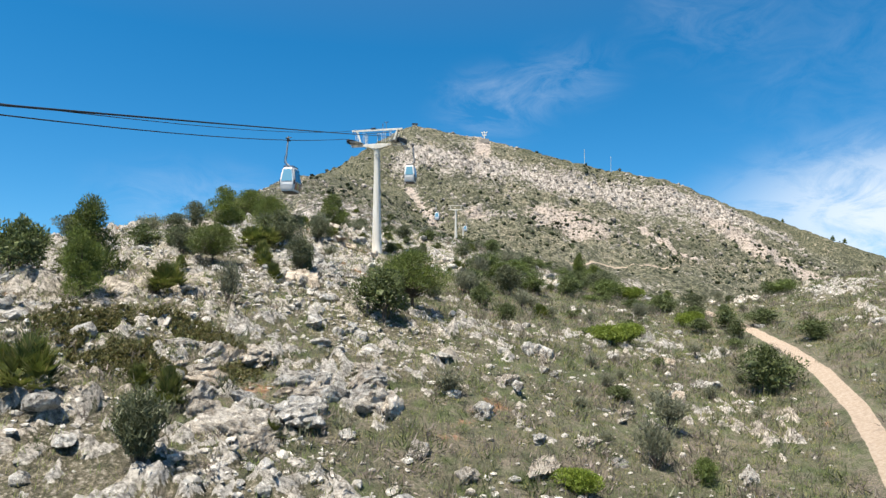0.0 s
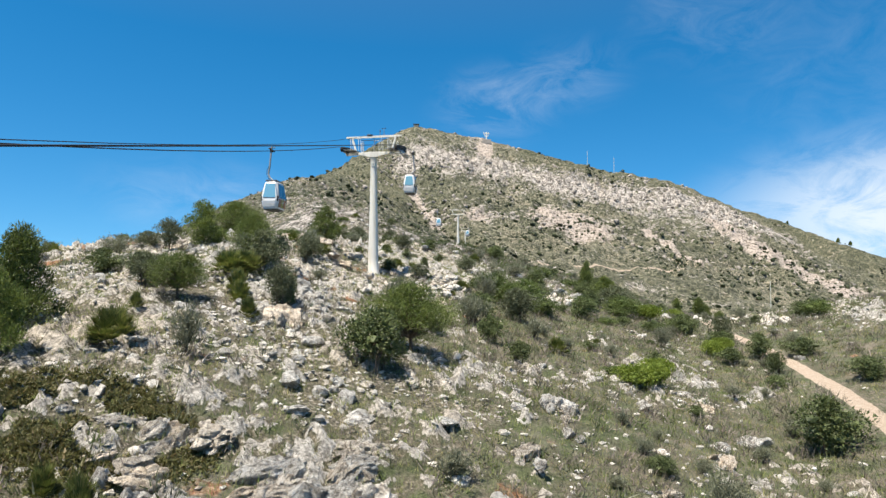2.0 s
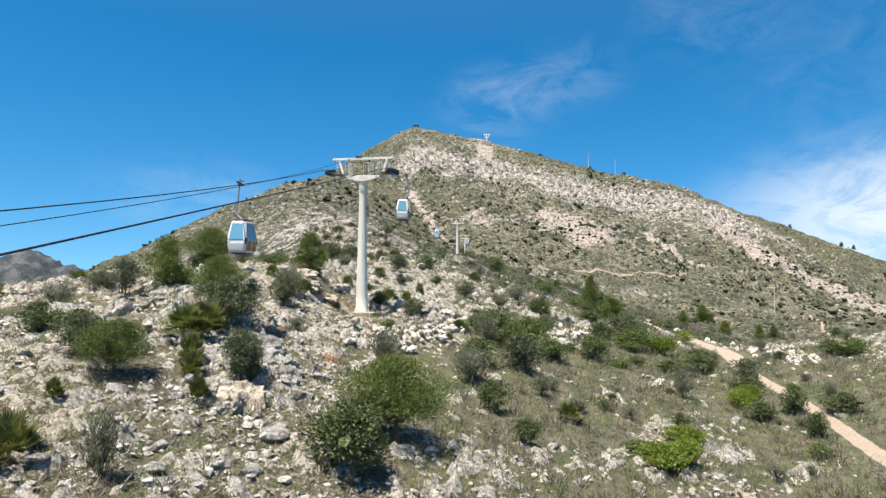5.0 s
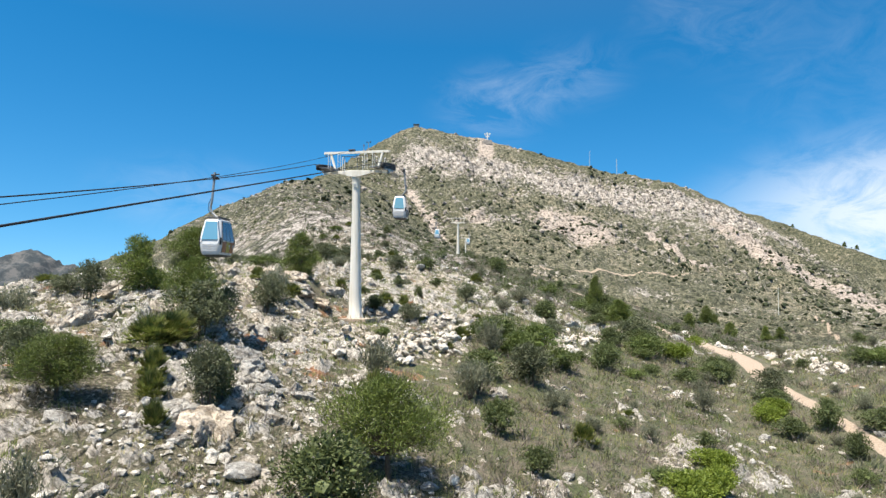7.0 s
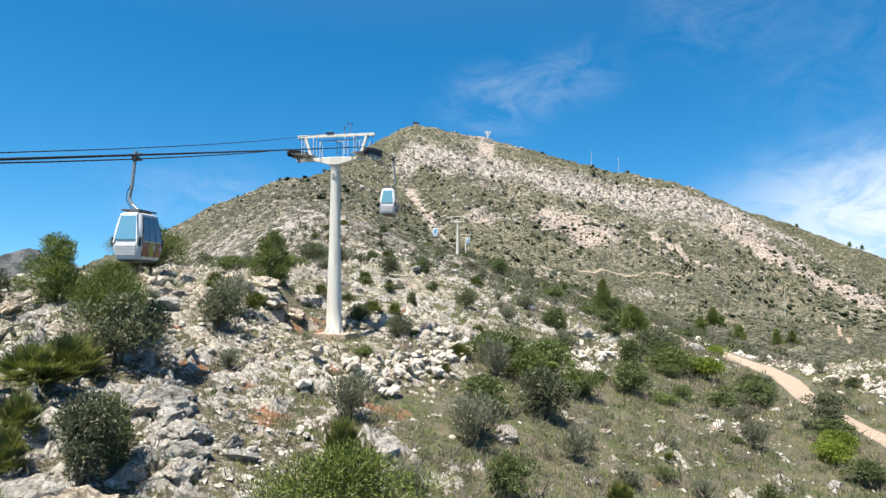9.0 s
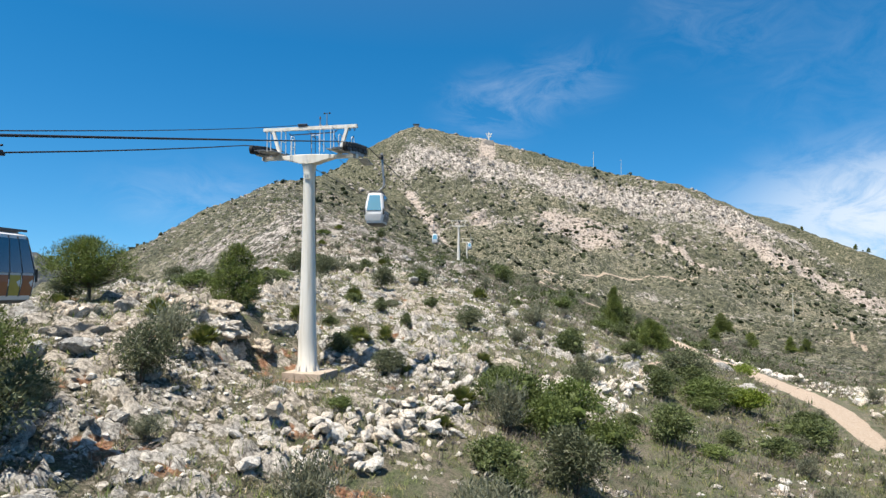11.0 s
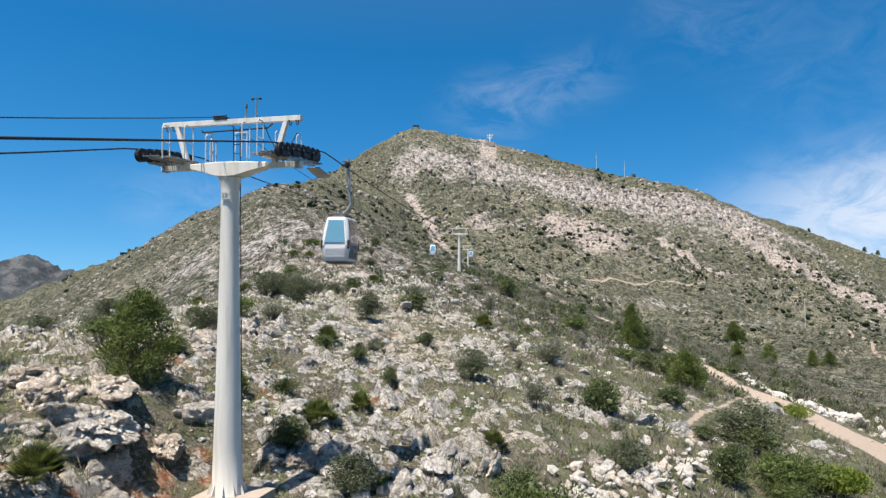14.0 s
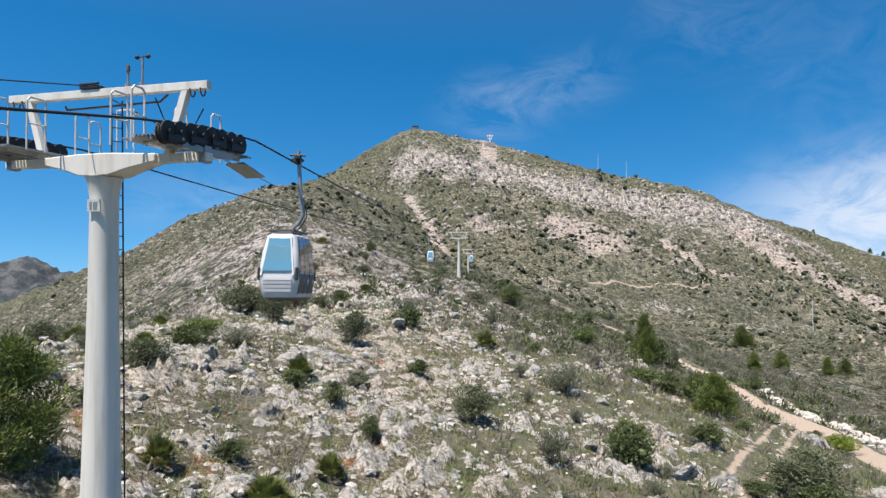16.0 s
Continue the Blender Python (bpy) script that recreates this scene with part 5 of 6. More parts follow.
GREYS = [(-9.6, 31.6, 1.84, 2.23), (8.4, 26.5, 1.93, 2.04), (-2.8, 48.9, 2.55, 2.35), (-2.2, 109.5, 2.89, 2.0), (6.6, 80.6, 2.47, 1.7), (10.5, 97.5, 4.2, 2.3), (1.9, 50.0, 2.54, 2.31), (-21, 48, 2.4, 1.8), (-10.5, 57.5, 2.6, 2.4)]
OLIVES = [(-15.4, 40.2, 2.11, 1.77), (-9.8, 54.0, 1.92, 2.43), (-8.2, 39.9, 1.84, 2.28), (-11.2, 47.4, 2.9, 2.9), (5.8, 55.7, 2.9, 2.6), (21.3, 85.0, 4.2, 2.9), (-19.0, 51.0, 2.0, 2.1)]
BRIGHTS = [(11.0, 43.6, 3.0, 1.2), (12.6, 44.4, 2.2, 1.4), (22.0, 58.8, 2.12, 1.23), (13.7, 47.9, 2.19, 1.2), (22.7, 77.8, 3.31, 1.8), (35.3, 104.7, 3.01, 1.4)]
OLIVES += [(-16.6, 106.0, 4.2, 2.6), (-13.7, 81.3, 2.56, 1.7), (24.9, 63.9, 2.72, 2.3)]
GREYS += [(-14.0, 114.1, 5.5, 2.4), (-11.3, 88.1, 3.45, 1.72), (-17.8, 83.8, 2.76, 1.53), (-18.4, 125.0, 6.0, 2.8), (8.4, 50.2, 1.99, 1.0), (3.7, 60.0, 2.52, 2.52), (0.6, 28.4, 2.09, 1.1), (10.0, 29.5, 2.2, 1.7), (2.4, 51.5, 2.8, 2.0)]
MASTICS += [(-14.8, 89.1, 2.83, 1.41), (-9.9, 117.2, 2.42, 1.81), (-6.7, 83.5, 1.66, 0.83), (12.7, 64.4, 2.75, 2.1), (25.2, 73.0, 3.25, 2.0), (4.3, 42.0, 1.55, 1.2), (26.1, 46.1, 2.74, 1.4), (26.9, 54.7, 2.81, 1.4), (23.9, 61.5, 2.32, 1.66)]
BRIGHTS += [(4.8, 23.6, 1.6, 0.9), (23.4, 60.5, 1.94, 1.2)]
PALMS += [(-11.7, 45.2, 2.77, 1.11), (-10.9, 41.4, 1.35, 0.9)]
BROOMS = [(-7.7, 19.1, 2.5, 2.3)]
GREENS = [(-21.2, 134.4, 4.55, 2.6), (19.8, 77.3, 4.6, 2.1), (10.1, 25.9, 1.25, 1.0), (4.6, 62.8, 4.6, 2.5), (7.2, 63.2, 4.6, 2.4), (5.8, 60.8, 3.6, 2.0), (8.6, 61.4, 3.0, 1.8), (20.8, 137.8, 4.7, 2.5), (-3.4, 57.6, 1.6, 0.6)]

MASTICS += [(23.4, 112.2, 2.7, 2.1), (35.0, 152.5, 3.0, 2.3), (33.6, 161.0, 2.6, 1.9), (29.0, 171.5, 2.8, 1.9)]
GREENS += [(25.8, 111.0, 4.4, 3.1), (27.6, 109.6, 3.2, 2.0)]
GREYS += [(36.0, 145.6, 3.2, 3.3), (23.2, 185.0, 3.2, 2.2), (20.9, 137.8, 3.4, 2.8)]


def grow():
    rng = np.random.default_rng(5)
    for kind, places in (("pine", PINES), ("aleppo", ALEPPOS), ("mastic", MASTICS), ("palm", PALMS), ("grey", GREYS), ("olive", OLIVES), ("bright", BRIGHTS), ("broom", BROOMS), ("green", GREENS)):
        models = []
        w0, h0 = KINDS[kind][4:]
        for k, (x, y, w, h) in enumerate(places):
            w, h = (w * 1.0, h * 1.25) if kind == "palm" else (w, h)
            m = pose(x, y, ground_at(x, y) - 0.05, 0, 0, rng.uniform(0, 360)) @ Matrix.Diagonal((w / w0, w / w0, h / h0, 1))
            if k < (4 if kind in ("pine", "mastic") else 3):
                models.append(plant(kind, 10 * len(kind) + k + 100 * ord(kind[0])))
                models[k].matrix_basis = m
            else:
                src = models[int(rng.integers(len(models)))]
                made = copy_thing(src, Matrix())
                made.matrix_basis = m
    # loose shrubs over the middle distance
    wild = {"mastic": 34, "grey": 44, "olive": 18, "palm": 24, "green": 10}
    for kind, count in wild.items():
        models = [o for o in scene.objects if o.name.split(".")[0] == KINDS[kind][0]][:4]
        done = 0
        while done < count:
            y = 44 + 150 * rng.uniform() ** 1.3
            x = rng.uniform(-32, 14 + 0.42 * y)
            if kind in ("palm", "olive") and x > 12:
                continue
            if crest_distance(x, y, [(a, b, 0) for a, b in TRAIL]) < 2.2 or math.hypot(x + 6, y - 62) < 4.5 or crest_distance(x, y, [(a, b, 0) for a, b in SIDE_TRACK]) < 2.0:
                continue
            s = rng.uniform(0.38, 0.85) * (1 + y / 260)
            made = copy_thing(models[int(rng.integers(len(models)))], Matrix())
            made.matrix_basis = pose(x, y, ground_at(x, y) - 0.05, 0, 0, rng.uniform(0, 360)) @ Matrix.Diagonal((s, s, s * rng.uniform(0.6, 0.95), 1))
            done += 1
    # small shrubs in the grass above the trail
    rng = np.random.default_rng(67)
    for kind, count in {"grey": 34, "mastic": 12, "green": 5}.items():
        models = [o for o in scene.objects if o.name.split(".")[0] == KINDS[kind][0]][:4]
        done = 0
        while done < count:
            y = rng.uniform(27, 84)
            x = rng.uniform(2 + 0.08 * y, 13 + 0.27 * y)
            if crest_distance(x, y, [(a, b, 0) for a, b in TRAIL]) < 1.8 or rockiness(np.array([x]), np.array([y]))[0] > 0.62:
                continue
            s = rng.uniform(0.24, 0.52) * (1 + y / 200)
            made = copy_thing(models[int(rng.integers(len(models)))], Matrix())
            made.matrix_basis = pose(x, y, ground_at(x, y) - 0.05, 0, 0, rng.uniform(0, 360)) @ Matrix.Diagonal((1.2 * s, 1.2 * s, s * rng.uniform(0.6, 0.9), 1))
            done += 1


grow()


def on_ground(rng, n, x0, x1, y0, y1, bias=1.6):
    y = y0 + (y1 - y0) * rng.uniform(0, 1, n) ** bias
    x = rng.uniform(x0, x1, n) * (0.55 + 0.45 * np.clip(y / 60, 0, 1.6))
    u = x / (0.55 + 0.45 * np.clip(y / 60, 0, 1.6))
    soft = 3 * fbm(x, y, 6, 2, 9)
    fade = smooth_step(y0, y0 + 7, y + soft) * smooth_step(x0, x0 + 8, u + soft) * smooth_step(x1, x1 - 9, u + soft)
    clear = (rng.uniform(0, 1, len(x)) < fade) & (crest_distance(x, y, [(a, b, 0) for a, b in TRAIL]) > 0.9 + 1.2 * smooth_step(55, 90, y)) & ((way_near(x + 0.75, y - 0.4, SIDE_TRACK, 0.6, 0.2) + way_near(x - 0.75, y + 0.4, SIDE_TRACK, 0.6, 0.2)) < 0.5) & (np.hypot(x + 5.9, y - 63.2) > 1.7)
    return x[clear], y[clear]


def grass():
    """Dry tufts over the slope, thick where there is little rock."""
    rng = np.random.default_rng(31)
    x, y = on_ground(rng, 60000, -36, 48, 10, 125, 1.75)
    keep = rng.uniform(0, 1, len(x)) < np.clip(1.15 - 0.55 * rockiness(x, y) + 1.1 * fbm(x, y, 5, 2, 15), 0.34, 1)
    x, y = x[keep], y[keep]
    z = ground_height(x, y)
    n, blades = len(x), 8
    at = np.repeat(np.stack([x, y, z], -1), blades, 0)
    tall = np.repeat(rng.uniform(0.12, 0.36, n), blades) * rng.uniform(0.6, 1.1, n * blades) * (1 + np.repeat(y, blades) / 150)
    a, lean = rng.uniform(0, math.tau, n * blades), rng.uniform(0.2, 1.15, n * blades)
    way = np.stack([np.cos(a) * np.sin(lean), np.sin(a) * np.sin(lean), np.cos(lean)], -1)
    side = np.stack([-np.sin(a), np.cos(a), 0 * a], -1) * (0.0075 + 0.0002 * at[:, 1:2])
    root = at + rng.normal(0, 0.15, at.shape) * np.array([1, 1, 0]) - np.array([0, 0, 0.05])
    v = np.stack([root - side, root + side, root + way * tall[:, None]], 1).reshape(-1, 3)
    ob = from_arrays("grass_tufts", v, np.arange(len(v)).reshape(-1, 3), GRASS_BLADE)
    tagged(ob, "dry yellow-green grass tufts scattered over the stony slope", "grass", kind="stuff")


def heath():
    """Low cushions of grey and brown scrub."""
    rng = np.random.default_rng(47)
    for name, leaf, count, label in (("low_heath", HEATH_LEAF, 17500, "low grey-brown heath cushions over the dry slope"), ("low_scrub", MASTIC_LEAF, 4600, "small dark green scrub tufts between the stones"),
                                     ("low_thyme", GREY_LEAF, 5200, "low grey-green thyme cushions between stones")):
        x, y = on_ground(rng, count, -36, 62, 10, 185, 1.8)
        dense = 0.45 if name == "low_scrub" else 0.78
        keep = rng.uniform(0, 1, len(x)) < np.clip(1.1 - dense * rockiness(x, y) + 0.8 * fbm(x, y, 9, 2, 25), 0.26, 1)
        x, y = x[keep], y[keep]
        z = ground_height(x, y)
        n, m = len(x), 24
        r = np.repeat(rng.uniform(0.16, 0.58, n) * (1 + y / 170) * (1.2 - 0.4 * rockiness(x, y)), m)[:, None]
        way = rng.normal(0, 1, (n * m, 3))
        way[:, 2] = np.abs(way[:, 2])
        way /= np.linalg.norm(way, axis=1)[:, None]
        at = np.repeat(np.stack([x, y, z - 0.02], -1), m, 0) + way * r * rng.uniform(0.4, 1.05, (n * m, 1)) * np.array([1, 1, 0.75])
        v, f = turned_leaves(rng, at, way, 1.25, 0.16, 0.7)
        middle = np.repeat(at, 3, 0)
        v = middle + (v - middle) * np.repeat(r, 3, 0) * 0.42
        tagged(from_arrays(name, v, f, leaf), label, "scrub", kind="stuff")


MAT = (-10.8, 26.2, 3.6, 2.1)


def leafy_mat():
    """A low olive-brown carpet on the near slope."""
    rng = np.random.default_rng(83)
    n = 14000
    a, q = rng.uniform(0, math.tau, n), np.sqrt(rng.uniform(0, 1, n)) * (1 + 0.25 * np.sin(3 * rng.uniform(0, math.tau, n)))
    x, y = MAT[0] + MAT[2] * q * np.cos(a), MAT[1] + MAT[3] * q * np.sin(a)
    keep = fbm(x, y, 2.2, 3, 19) > -0.30
    x, y = x[keep], y[keep]
    n = len(x)
    way = rng.normal(0, 1, (n * 4, 3))
    way[:, 2] = np.abs(way[:, 2])
    way /= np.linalg.norm(way, axis=1)[:, None]
    at = np.repeat(np.stack([x, y, ground_height(x, y) + rng.uniform(0, 0.16, n)], -1), 4, 0) + way * 0.05
    v, f = turned_leaves(rng, at, way, 0.17, 0.06, 0.4)
    tagged(from_arrays("leafy_mat", v, f, MAT_LEAF), "low olive-brown leafy carpet between the limestone rocks", "ground cover", kind="stuff")


def far_scrub():
    """Small bushes and trees dotted over the far slopes: leafy where near, lumps far off."""
    rng = np.random.default_rng(53)
    n = 28000
    y = 110 + 580 * rng.uniform(0, 1, n) ** 1.15
    x = rng.uniform(-0.55, 0.72, n) * y
    clump = fbm(x, y, 70, 3, 95) + 0.4 * fbm(x, y, 25, 2, 97)
    keep = rng.uniform(0, 1, n) < np.clip(0.34 + 1.5 * clump - 0.25 * cliff_band(x, y), 0.04, 1) * (1 - 0.4 * smooth_step(240, 330, y))
    keep &= crest_distance(x, y, [(a, b, 0) for a, b in TRAIL]) > 5.0 - 3.2 * smooth_step(113, 124, y)
    x, y = x[keep], y[keep]
    z = ground_height(x, y)
    r = rng.uniform(0.35, 0.95, len(x)) * rng.choice([1.0, 1.0, 1.0, 1.8], len(x)) * (1 + 0.8 * smooth_step(200, 520, y))
    near = y < 260
    n, m = int(near.sum()), 44
    rr = np.repeat(r[near], m)[:, None]
    way = rng.normal(0, 1, (n * m, 3))
    way[:, 2] = np.abs(way[:, 2])
    way /= np.linalg.norm(way, axis=1)[:, None]
    at = np.repeat(np.stack([x[near], y[near], z[near] - 0.1], -1), m, 0) + way * rr * rng.uniform(0.3, 1.05, (n * m, 1))
    v, f = turned_leaves(rng, at, way, 1.0, 0.55, 0.3)
    middle = np.repeat(at, 3, 0)
    v = middle + (v - middle) * np.repeat(rr, 3, 0) * 0.36
    tagged(from_arrays("slope_scrub", v, f, MASTIC_LEAF), "dark green bushes dotted over the middle slopes", "scrub", kind="stuff")
    for name, leaf, n, label in (("slope_heath", HEATH_LEAF, 9000, "grey-brown heath over the middle slopes"), ("slope_thyme", GREY_LEAF, 7000, "grey-green thyme over the middle slopes")):
        y1 = 110 + 230 * rng.uniform(0, 1, n)
        x1 = rng.uniform(-0.58, 0.78, n) * y1
        keep = (crest_distance(x1, y1, [(a, b, 0) for a, b in TRAIL]) > 3.4 - 2.2 * smooth_step(113, 124, y1)) & (fbm(x1, y1, 30, 3, 99) > -0.25)
        x1, y1 = x1[keep], y1[keep]
        n, m = len(x1), 11
        rr = np.repeat(rng.uniform(0.3, 0.95, n), m)[:, None]
        way = rng.normal(0, 1, (n * m, 3))
        way[:, 2] = np.abs(way[:, 2])
        way /= np.linalg.norm(way, axis=1)[:, None]
        at = np.repeat(np.stack([x1, y1, ground_height(x1, y1) - 0.05], -1), m, 0) + way * rr * rng.uniform(0.3, 1.0, (n * m, 1)) * np.array([1, 1, 0.7])
        v, f = turned_leaves(rng, at, way, 1.2, 0.5, 0.6)
        middle = np.repeat(at, 3, 0)
        v = middle + (v - middle) * np.repeat(rr, 3, 0) * 0.6
        tagged(from_arrays(name, v, f, leaf), label, "scrub", kind="stuff")
    bm = bmesh.new()
    bmesh.ops.create_icosphere(bm, subdivisions=1, radius=1)
    ball, tri = np.array([q.co[:] for q in bm.verts]), np.array([[q.index for q in face.verts] for face in bm.faces])
    bm.free()
    far = ~near
    n = int(far.sum())
    lump = ball[None] * rng.uniform(0.35, 1.05, (n, 12, 1)) * np.array([1, 1, 0.85])
    v = lump * r[far][:, None, None] + np.stack([x[far], y[far], z[far] + 0.35 * r[far]], -1)[:, None]
    f = tri[None] + (np.arange(n) * 12)[:, None, None]
    tagged(from_arrays("far_scrub", v.reshape(-1, 3), f.reshape(-1, 3), FAR_LEAF), "dark green bushes dotted over the mountain slopes", "scrub", kind="stuff")


grass()
heath()
leafy_mat()
far_scrub()


# ---------------------------------------------------------------- rocks
def rock_form(seed, detail, flat=0.7):
    """An angular stone: a sphere cut by planes, then roughened."""
    rng = np.random.default_rng(seed)
    bm = bmesh.new()
    bmesh.ops.create_icosphere(bm, subdivisions=detail, radius=1)
    v = np.array([q.co[:] for q in bm.verts])
    f = np.array([[q.index for q in face.verts] for face in bm.faces])
    bm.free()
    way = v / np.linalg.norm(v, axis=1)[:, None]
    normals = rng.normal(0, 1, (15, 3))
    normals /= np.linalg.norm(normals, axis=1)[:, None]
    reach = rng.uniform(0.66, 1.0, 15)
    dots = way @ normals.T
    cut = np.where(dots > 0.05, reach / np.maximum(dots, 0.05), 9).min(1)
    cut = np.minimum(cut, 1.15)
    bump = np.array([noise.fractal(Vector(q * 1.9) + Vector((seed, 0, 0)), 1.0, 2.0, 3) for q in way])
    gap = np.array([(lambda d: d[1] - d[0])(noise.voronoi(Vector((q[0] * 1.7 + seed, q[1] * 1.7, q[2] * 1.1)))[0]) for q in way]) if detail > 2 else np.full(len(way), 1.0)
    cleft = 1 - np.clip(gap / 0.20, 0, 1)
    crag = np.array([noise.fractal(Vector(q * 5.5) + Vector((0, seed, 0)), 0.8, 2.0, 3) for q in way]) if detail > 2 else 0.0
    out = way * (cut + 0.26 * bump - 0.17 * cleft + 0.035 * crag)[:, None] * np.array([1, rng.uniform(0.6, 0.95), flat * rng.uniform(0.75, 1.2)])
    return out, f


OUTCROPS = [(-7.3, 24.4, 2.6), (-5.4, 22.6, 2.2), (-8.6, 26.6, 1.6), (-4.2, 25.6, 2.0), (-2.4, 27.0, 1.6), (5.9, 36.5, 1.6), (-15.5, 42, 2.6), (-17.5, 47, 3.2), (-19.5, 53, 3.2), (-16.0, 58, 3.0), (-13.8, 64.5, 3.2), (-9.2, 45.5, 2.8), (-6.4, 42.6, 2.4),
            (-8.0, 38.0, 2.4), (-9.5, 80.5, 4.2), (-12.5, 84.5, 4.0), (-6.5, 92, 4.5), (-10, 99, 5.0), (8.2, 57.3, 1.8), (-3.0, 67.0, 2.2), (-10.5, 62.0, 2.4), (1.5, 70, 2.6), (9.0, 74.5, 2.4)]
OUTCROPS += [(9.5, 85.0, 2.2), (11.4, 82.6, 2.2), (14.5, 84.3, 1.8), (15.0, 90.4, 2.4), (18.4, 92.0, 2.0), (16.5, 83.6, 1.6), (32.9, 104.6, 1.6), (8.6, 30.5, 1.6), (12.0, 35.0, 1.8), (9.8, 40.2, 1.8), (14.2, 43.0, 1.6), (17.0, 62.0, 2.2)]


def boulders():
    """The large blocks of the outcrops, one thing each."""
    rng = np.random.default_rng(61)
    meshes = {3: [], 4: []}
    for k in range(9):
        for detail in meshes:
            ob = from_arrays("boulder", *rock_form(200 + k, detail, 0.8), ROCK_CREAM if k % 3 == 0 else ROCK, smooth=True)
            ob.data.set_sharp_from_angle(angle=0.5)
            meshes[detail].append(ob.data)
            bpy.data.objects.remove(ob)
    for x0, y0, spread in OUTCROPS:
        for k in range(8):
            x, y = x0 + rng.normal(0, spread * 0.34), y0 + rng.normal(0, spread * 0.30)
            if math.hypot(x + 6, y - 63.2) < 2.2:
                continue
            low = 0.5 if x0 > 4 and y0 < 80 else 1.0
            s = rng.uniform(0.35, 0.85) * (1.35 if k < 3 else 0.8) * (1 + y0 / 260) * (0.5 + 0.5 * low)
            ob = new("boulder", meshes[4 if k < 5 else 3][int(rng.integers(9))])
            ob.matrix_basis = pose(x, y, ground_at(x, y) - 0.16 * s, rng.normal(12, 14), rng.normal(-8, 14), rng.normal(55, 26) + 180 * int(rng.integers(2))) @ Matrix.Diagonal((s * 1.15, s * rng.uniform(0.45, 0.85), s * low * rng.uniform(0.55, 1.05), 1))
            tagged(ob, "weathered grey limestone boulder set in the stony slope", "boulder", "boulders of the outcrops")


BLOCKS = [(-5.9, 22.0, 2.8, 1.5), (-7.4, 22.8, 1.3, 1.3), (-8.3, 25.3, 1.3, 0.8), (-4.4, 24.3, 2.8, 1.0), (-2.8, 25.9, 1.5, 1.2), (-2.7, 28.7, 2.1, 0.8), (-6.8, 27.9, 2.5, 0.9),
          (4.0, 24.9, 2.0, 0.8), (5.9, 27.0, 1.2, 0.9), (4.1, 26.8, 1.1, 0.6), (6.8, 26.2, 0.9, 0.7), (1.2, 23.3, 1.1, 0.8), (-0.5, 23.9, 1.0, 0.8), (3.3, 31.4, 1.3, 0.8), (5.4, 34.0, 0.9, 0.8), (5.6, 35.4, 0.9, 0.8),
          (12.0, 26.5, 1.3, 0.7), (15.2, 38.8, 1.9, 0.9), (1.9, 27.6, 1.3, 0.8), (5.2, 36.6, 1.6, 1.1), (3.6, 52.9, 1.9, 0.9),
          (-9.2, 39.4, 1.8, 1.3), (-7.3, 44.0, 2.3, 1.4), (-9.3, 45.0, 1.8, 1.0), (-6.8, 41.6, 1.6, 0.8), (-15.5, 52.2, 1.7, 1.3), (-19.5, 53.8, 3.0, 1.3), (-17.3, 52.6, 2.2, 1.1),
          (-12.4, 63.8, 2.8, 1.4), (-10.6, 63.6, 3.4, 1.5), (-8.9, 65.2, 1.7, 1.0), (-11.2, 65.4, 2.2, 0.9), (-8.5, 67.3, 2.0, 1.1), (-14.2, 65.8, 2.6, 1.2), (-9.0, 61.4, 1.5, 0.9), (-11.8, 61.2, 1.9, 1.0),
          (-0.6, 65.6, 1.9, 1.0), (-3.1, 66.2, 1.9, 0.9), (-4.6, 66.6, 1.1, 0.7), (0.8, 67.4, 1.5, 0.8)]


def outcrops():
    """The broad blocks that stand out of the slope, each cleft by its joints."""
    rng = np.random.default_rng(63)
    for k, (x, y, w, h) in enumerate(BLOCKS):
        cream = x < 2 and y > 58
        ob = from_arrays("outcrop", *rock_form(240 + k, 5 if w > 2.2 else 4, 1.0), ROCK_CREAM if cream else ROCK, smooth=True)
        ob.data.set_sharp_from_angle(angle=0.8)
        ob.matrix_basis = pose(x, y, ground_at(x, y) - 0.08 * h, rng.normal(0, 6), rng.normal(0, 6), rng.normal(50, 25) if not cream else rng.uniform(0, 360)) @ Matrix.Diagonal((0.60 * w, 0.46 * w, 0.50 * h, 1))
        tagged(ob, "broad cream-coloured limestone outcrop beside the lift tower" if cream else "jagged grey limestone outcrop among rubble and dry grass", "outcrop", "limestone outcrops")


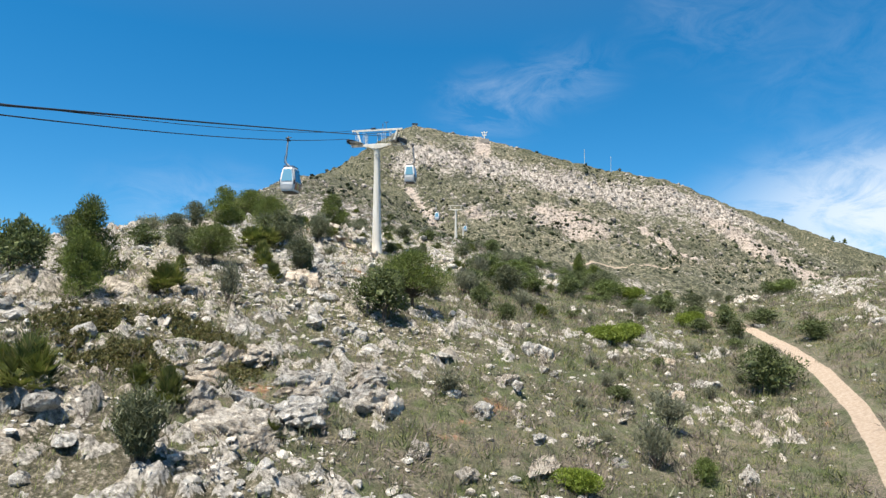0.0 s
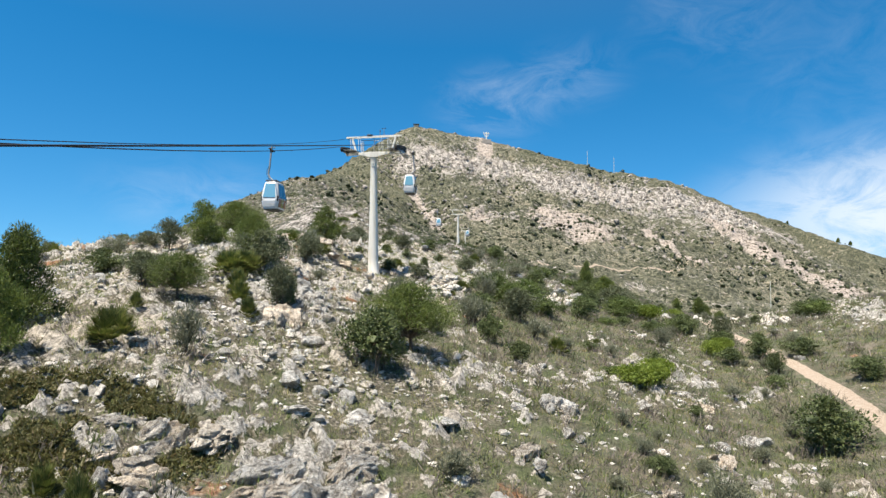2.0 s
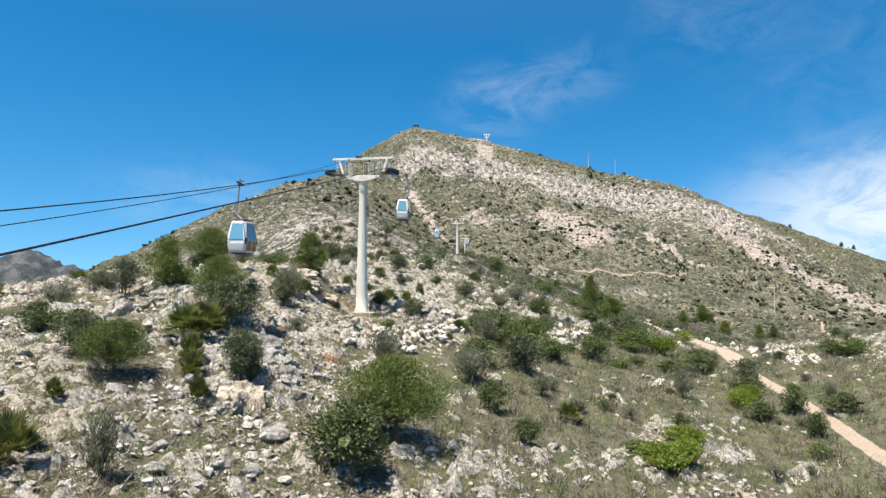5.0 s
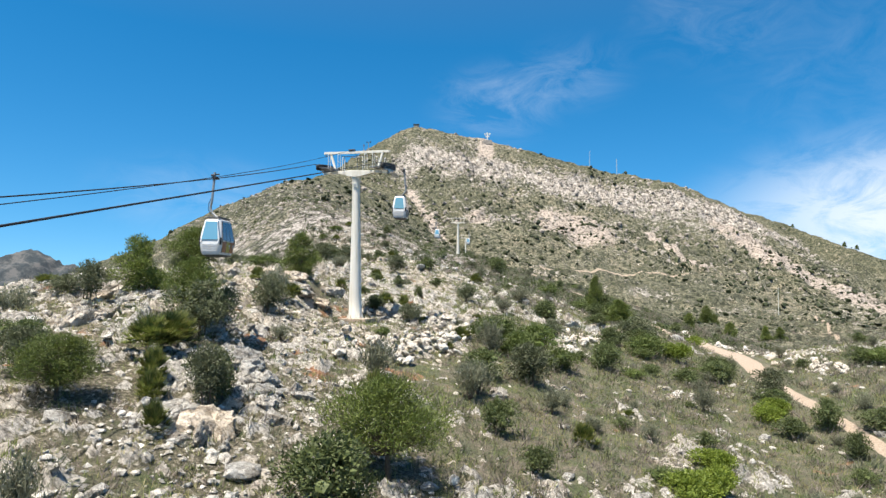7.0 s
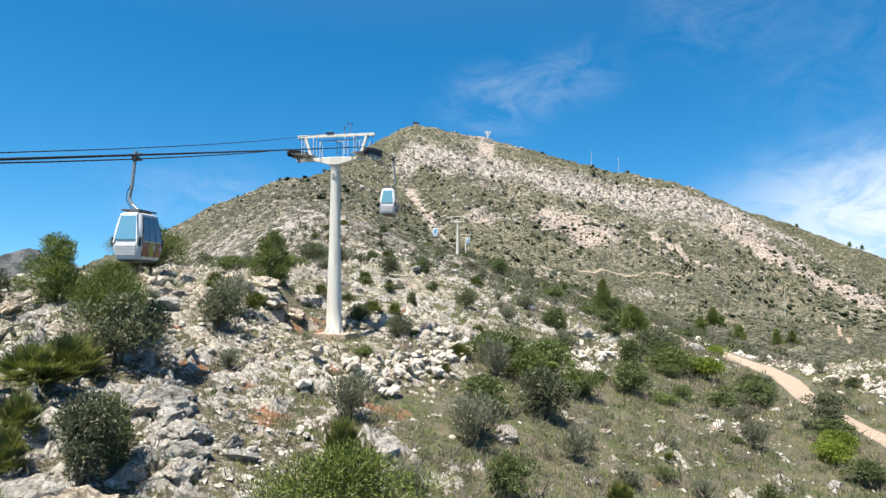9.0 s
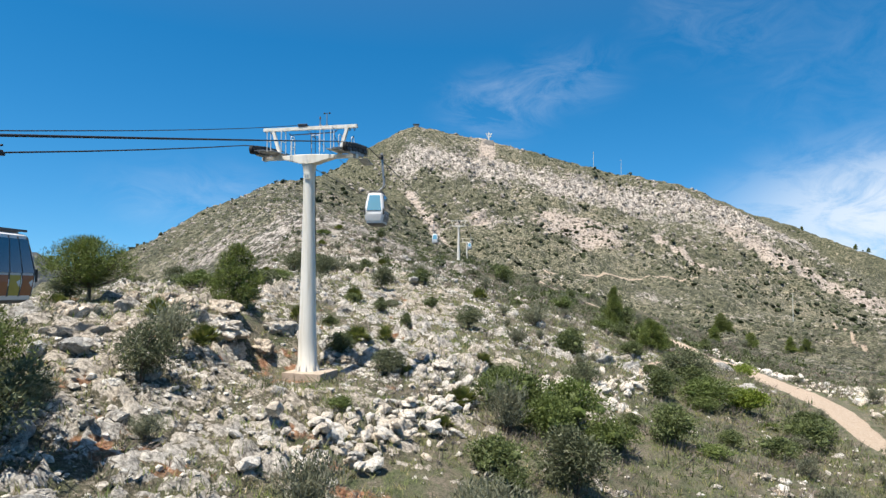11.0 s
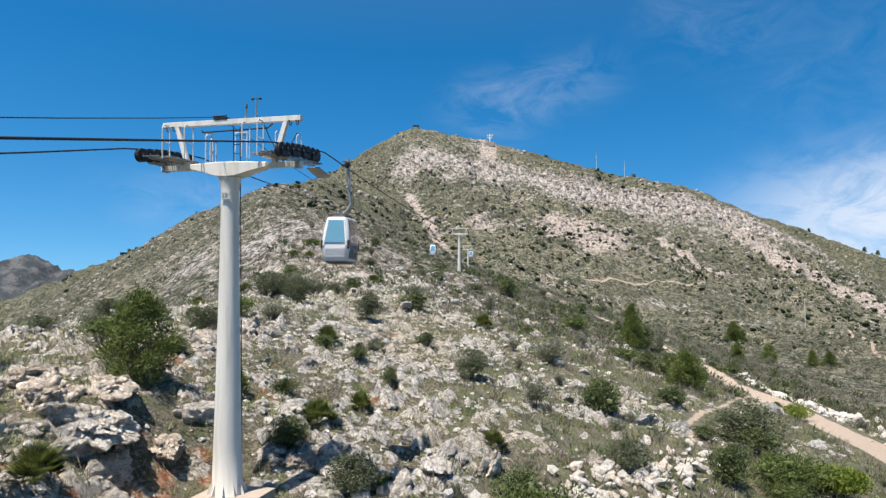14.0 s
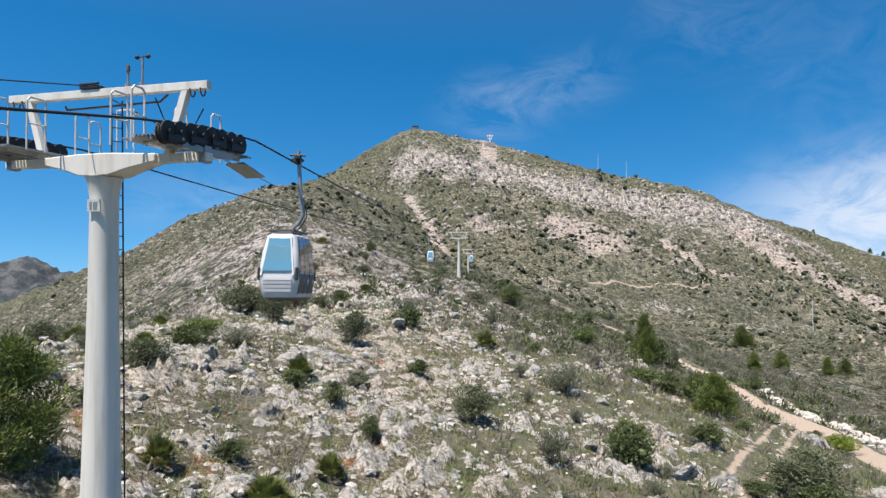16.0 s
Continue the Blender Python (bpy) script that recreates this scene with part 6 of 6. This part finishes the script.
def stones():
    """The countless smaller stones."""
    rng = np.random.default_rng(67)
    tiny = []
    for k in range(16):
        v = np.array([(1, 0, 0), (-1, 0, 0), (0, 1, 0), (0, -1, 0), (0, 0, 1), (0, 0, -1)], float) + rng.normal(0, 0.28, (6, 3))
        tiny.append((v * np.array([1, 0.8, 0.62]), np.array([(0, 2, 4), (2, 1, 4), (1, 3, 4), (3, 0, 4), (2, 0, 5), (1, 2, 5), (3, 1, 5), (0, 3, 5)])))
    small, large = ([rock_form(300 + k, d, 0.62) for k in range(14)] for d in (1, 2))
    for name, count, low, high, mat, label, far in (("pebbles", 13000, 0.045, 0.15, ROCK_SMALL, "small pale limestone rubble littering the slope", 120), ("loose_stones", 5000, 0.10, 0.26, ROCK_SMALL, "grey limestone stones littering the slope", 150), ("rock_blocks", 700, 0.24, 0.55, ROCK, "grey limestone blocks breaking through the slope", 175)):
        x, y = on_ground(rng, count * 4, -38, 44, 8, far, 1.4)
        keep = rng.uniform(0, 1, len(x)) < np.clip(rockiness(x, y) * (0.62 + 1.9 * fbm(x, y, 5, 3, 77)) + 0.012, 0, 1)
        x, y = x[keep][:count], y[keep][:count]
        z = ground_height(x, y)
        vs, fs, at = [], [], 0
        pick = rng.integers(14, size=len(x))
        size = low + (high - low) * rng.uniform(0, 1, len(x)) ** 2
        size = size * (1 + y / 190)
        for k in range(len(x)):
            v, f = tiny[pick[k]] if name == "pebbles" else (large if name == "rock_blocks" and y[k] < 58 else small)[pick[k]]
            a, b = rng.uniform(0, math.tau), rng.uniform(-0.5, 0.5)
            ca, sa, cb, sb = math.cos(a), math.sin(a), math.cos(b), math.sin(b)
            m = np.array([[ca, -sa * cb, sa * sb], [sa, ca * cb, -ca * sb], [0, sb, cb]])
            vs.append(v @ m.T * size[k] * np.array([1, 1, rng.uniform(0.7, 1.2)]) + (x[k], y[k], z[k] + 0.12 * size[k]))
            fs.append(f + at)
            at += len(v)
        tagged(from_arrays(name, np.concatenate(vs), np.concatenate(fs), mat), label, "stones", kind="stuff")


def crags():
    """Rough blocks standing out of the ridge and of the mountain's faces."""
    rng = np.random.default_rng(71)
    forms = np.array([rock_form(500 + k, 1, 0.8)[0] for k in range(10)])
    tri = rock_form(500, 1)[1]
    for name, x0, x1, y0, y1, n, low, high, label in (("ridge_rocks", -150, 24, 105, 330, 7800, 0.3, 1.35, "grey limestone blocks scattered over the ridge"), ("mountain_crags", -80, 340, 470, 680, 9000, 0.6, 3.2, "pale limestone crags on the mountain face")):
        x, y = rng.uniform(x0, x1, n), rng.uniform(y0, y1, n)
        where = cliff_band(x, y) if name == "mountain_crags" else 0.35 + 0.2 * smooth_step(10, -40, x)
        keep = rng.uniform(0, 1, n) < np.clip(0.06 + 0.9 * where + 0.8 * np.exp(-((crest_distance(x, y, GULLY) / 7) ** 2)) + 1.3 * fbm(x, y, 24, 3, 79), 0, 1)
        x, y = x[keep], y[keep]
        n = len(x)
        s = (low + (high - low) * rng.uniform(0, 1, n) ** 2.2)[:, None, None]
        a = rng.uniform(0, math.tau, n)
        turn = np.zeros((n, 3, 3))
        turn[:, 0, 0], turn[:, 0, 1], turn[:, 1, 0], turn[:, 1, 1], turn[:, 2, 2] = np.cos(a), -np.sin(a), np.sin(a), np.cos(a), rng.uniform(0.55, 1.1, n)
        v = np.einsum("nij,nkj->nki", turn, forms[rng.integers(10, size=n)]) * s
        v = v + np.stack([x, y, ground_height(x, y) - 0.22 * s[:, 0, 0]], -1)[:, None]
        f = tri[None] + (np.arange(n) * v.shape[1])[:, None, None]
        tagged(from_arrays(name, v.reshape(-1, 3), f.reshape(-1, 3), ROCK_FAR), label, "rocks", kind="stuff")


def heap(name, label, category, pts, count, spread, low, high, seed, pile):
    """A heap or a loose wall of broken pale stone, each piece a part."""
    rng = np.random.default_rng(seed)
    top = tagged(new(name), label, category)
    meshes = []
    for k in range(6):
        v, f = rock_form(400 + 10 * seed + k, 1, 0.7)
        ob = from_arrays("stone", v, f, ROCK_PALE)
        meshes.append(ob.data)
        bpy.data.objects.remove(ob)
    for _ in range(count):
        t = rng.uniform(0, len(pts) - 1.001)
        k = int(t)
        a, b = pts[k], pts[k + 1]
        x = a[0] + (b[0] - a[0]) * (t - k) + rng.normal(0, spread)
        y = a[1] + (b[1] - a[1]) * (t - k) + rng.normal(0, spread)
        s = low + (high - low) * rng.uniform() ** 1.6
        ob = new("stone", meshes[int(rng.integers(6))])
        ob.parent = top
        ob.matrix_basis = pose(x, y, ground_at(x, y) + 0.15 * s + pile * rng.uniform(0, 1) ** 2, rng.uniform(-40, 40), rng.uniform(-40, 40), rng.uniform(0, 360)) @ Matrix.Diagonal((s, s * rng.uniform(0.7, 1), s * rng.uniform(0.6, 1), 1))


boulders()
outcrops()
stones()
crags()
heap("rubble_heap", "heap of pale broken limestone below the tower", "rubble", [(-4.4, 52.2), (-2.3, 55.6), (-0.6, 58.4), (1.2, 62.0), (2.6, 65.2)], 300, 0.85, 0.10, 0.55, 3, 0.35)
heap("dry_stone_wall", "collapsed dry stone wall of pale limestone beside the trail", "stone wall", [(48.5, 143), (46.5, 130), (45.5, 120), (43.5, 109)], 290, 1.0, 0.28, 0.80, 5, 0.7)
heap("stone_bank", "bank of pale stones along the edge of the trail", "stones", [(42.5, 104), (39.0, 91), (34.8, 77), (32.0, 68)], 210, 1.2, 0.18, 0.52, 7, 0.15)
heap("pale_scree", "pale broken stones below the scrub on the slope", "stones", [(7.0, 70.7), (9.7, 72.7), (11.8, 74.9), (16.3, 79.4)], 130, 0.8, 0.18, 0.60, 9, 0.25)
heap("white_blocks", "pale broken limestone blocks on the bank below the track", "stones", [(11.1, 71.9), (11.7, 70.4)], 44, 0.7, 0.22, 0.55, 11, 0.15)
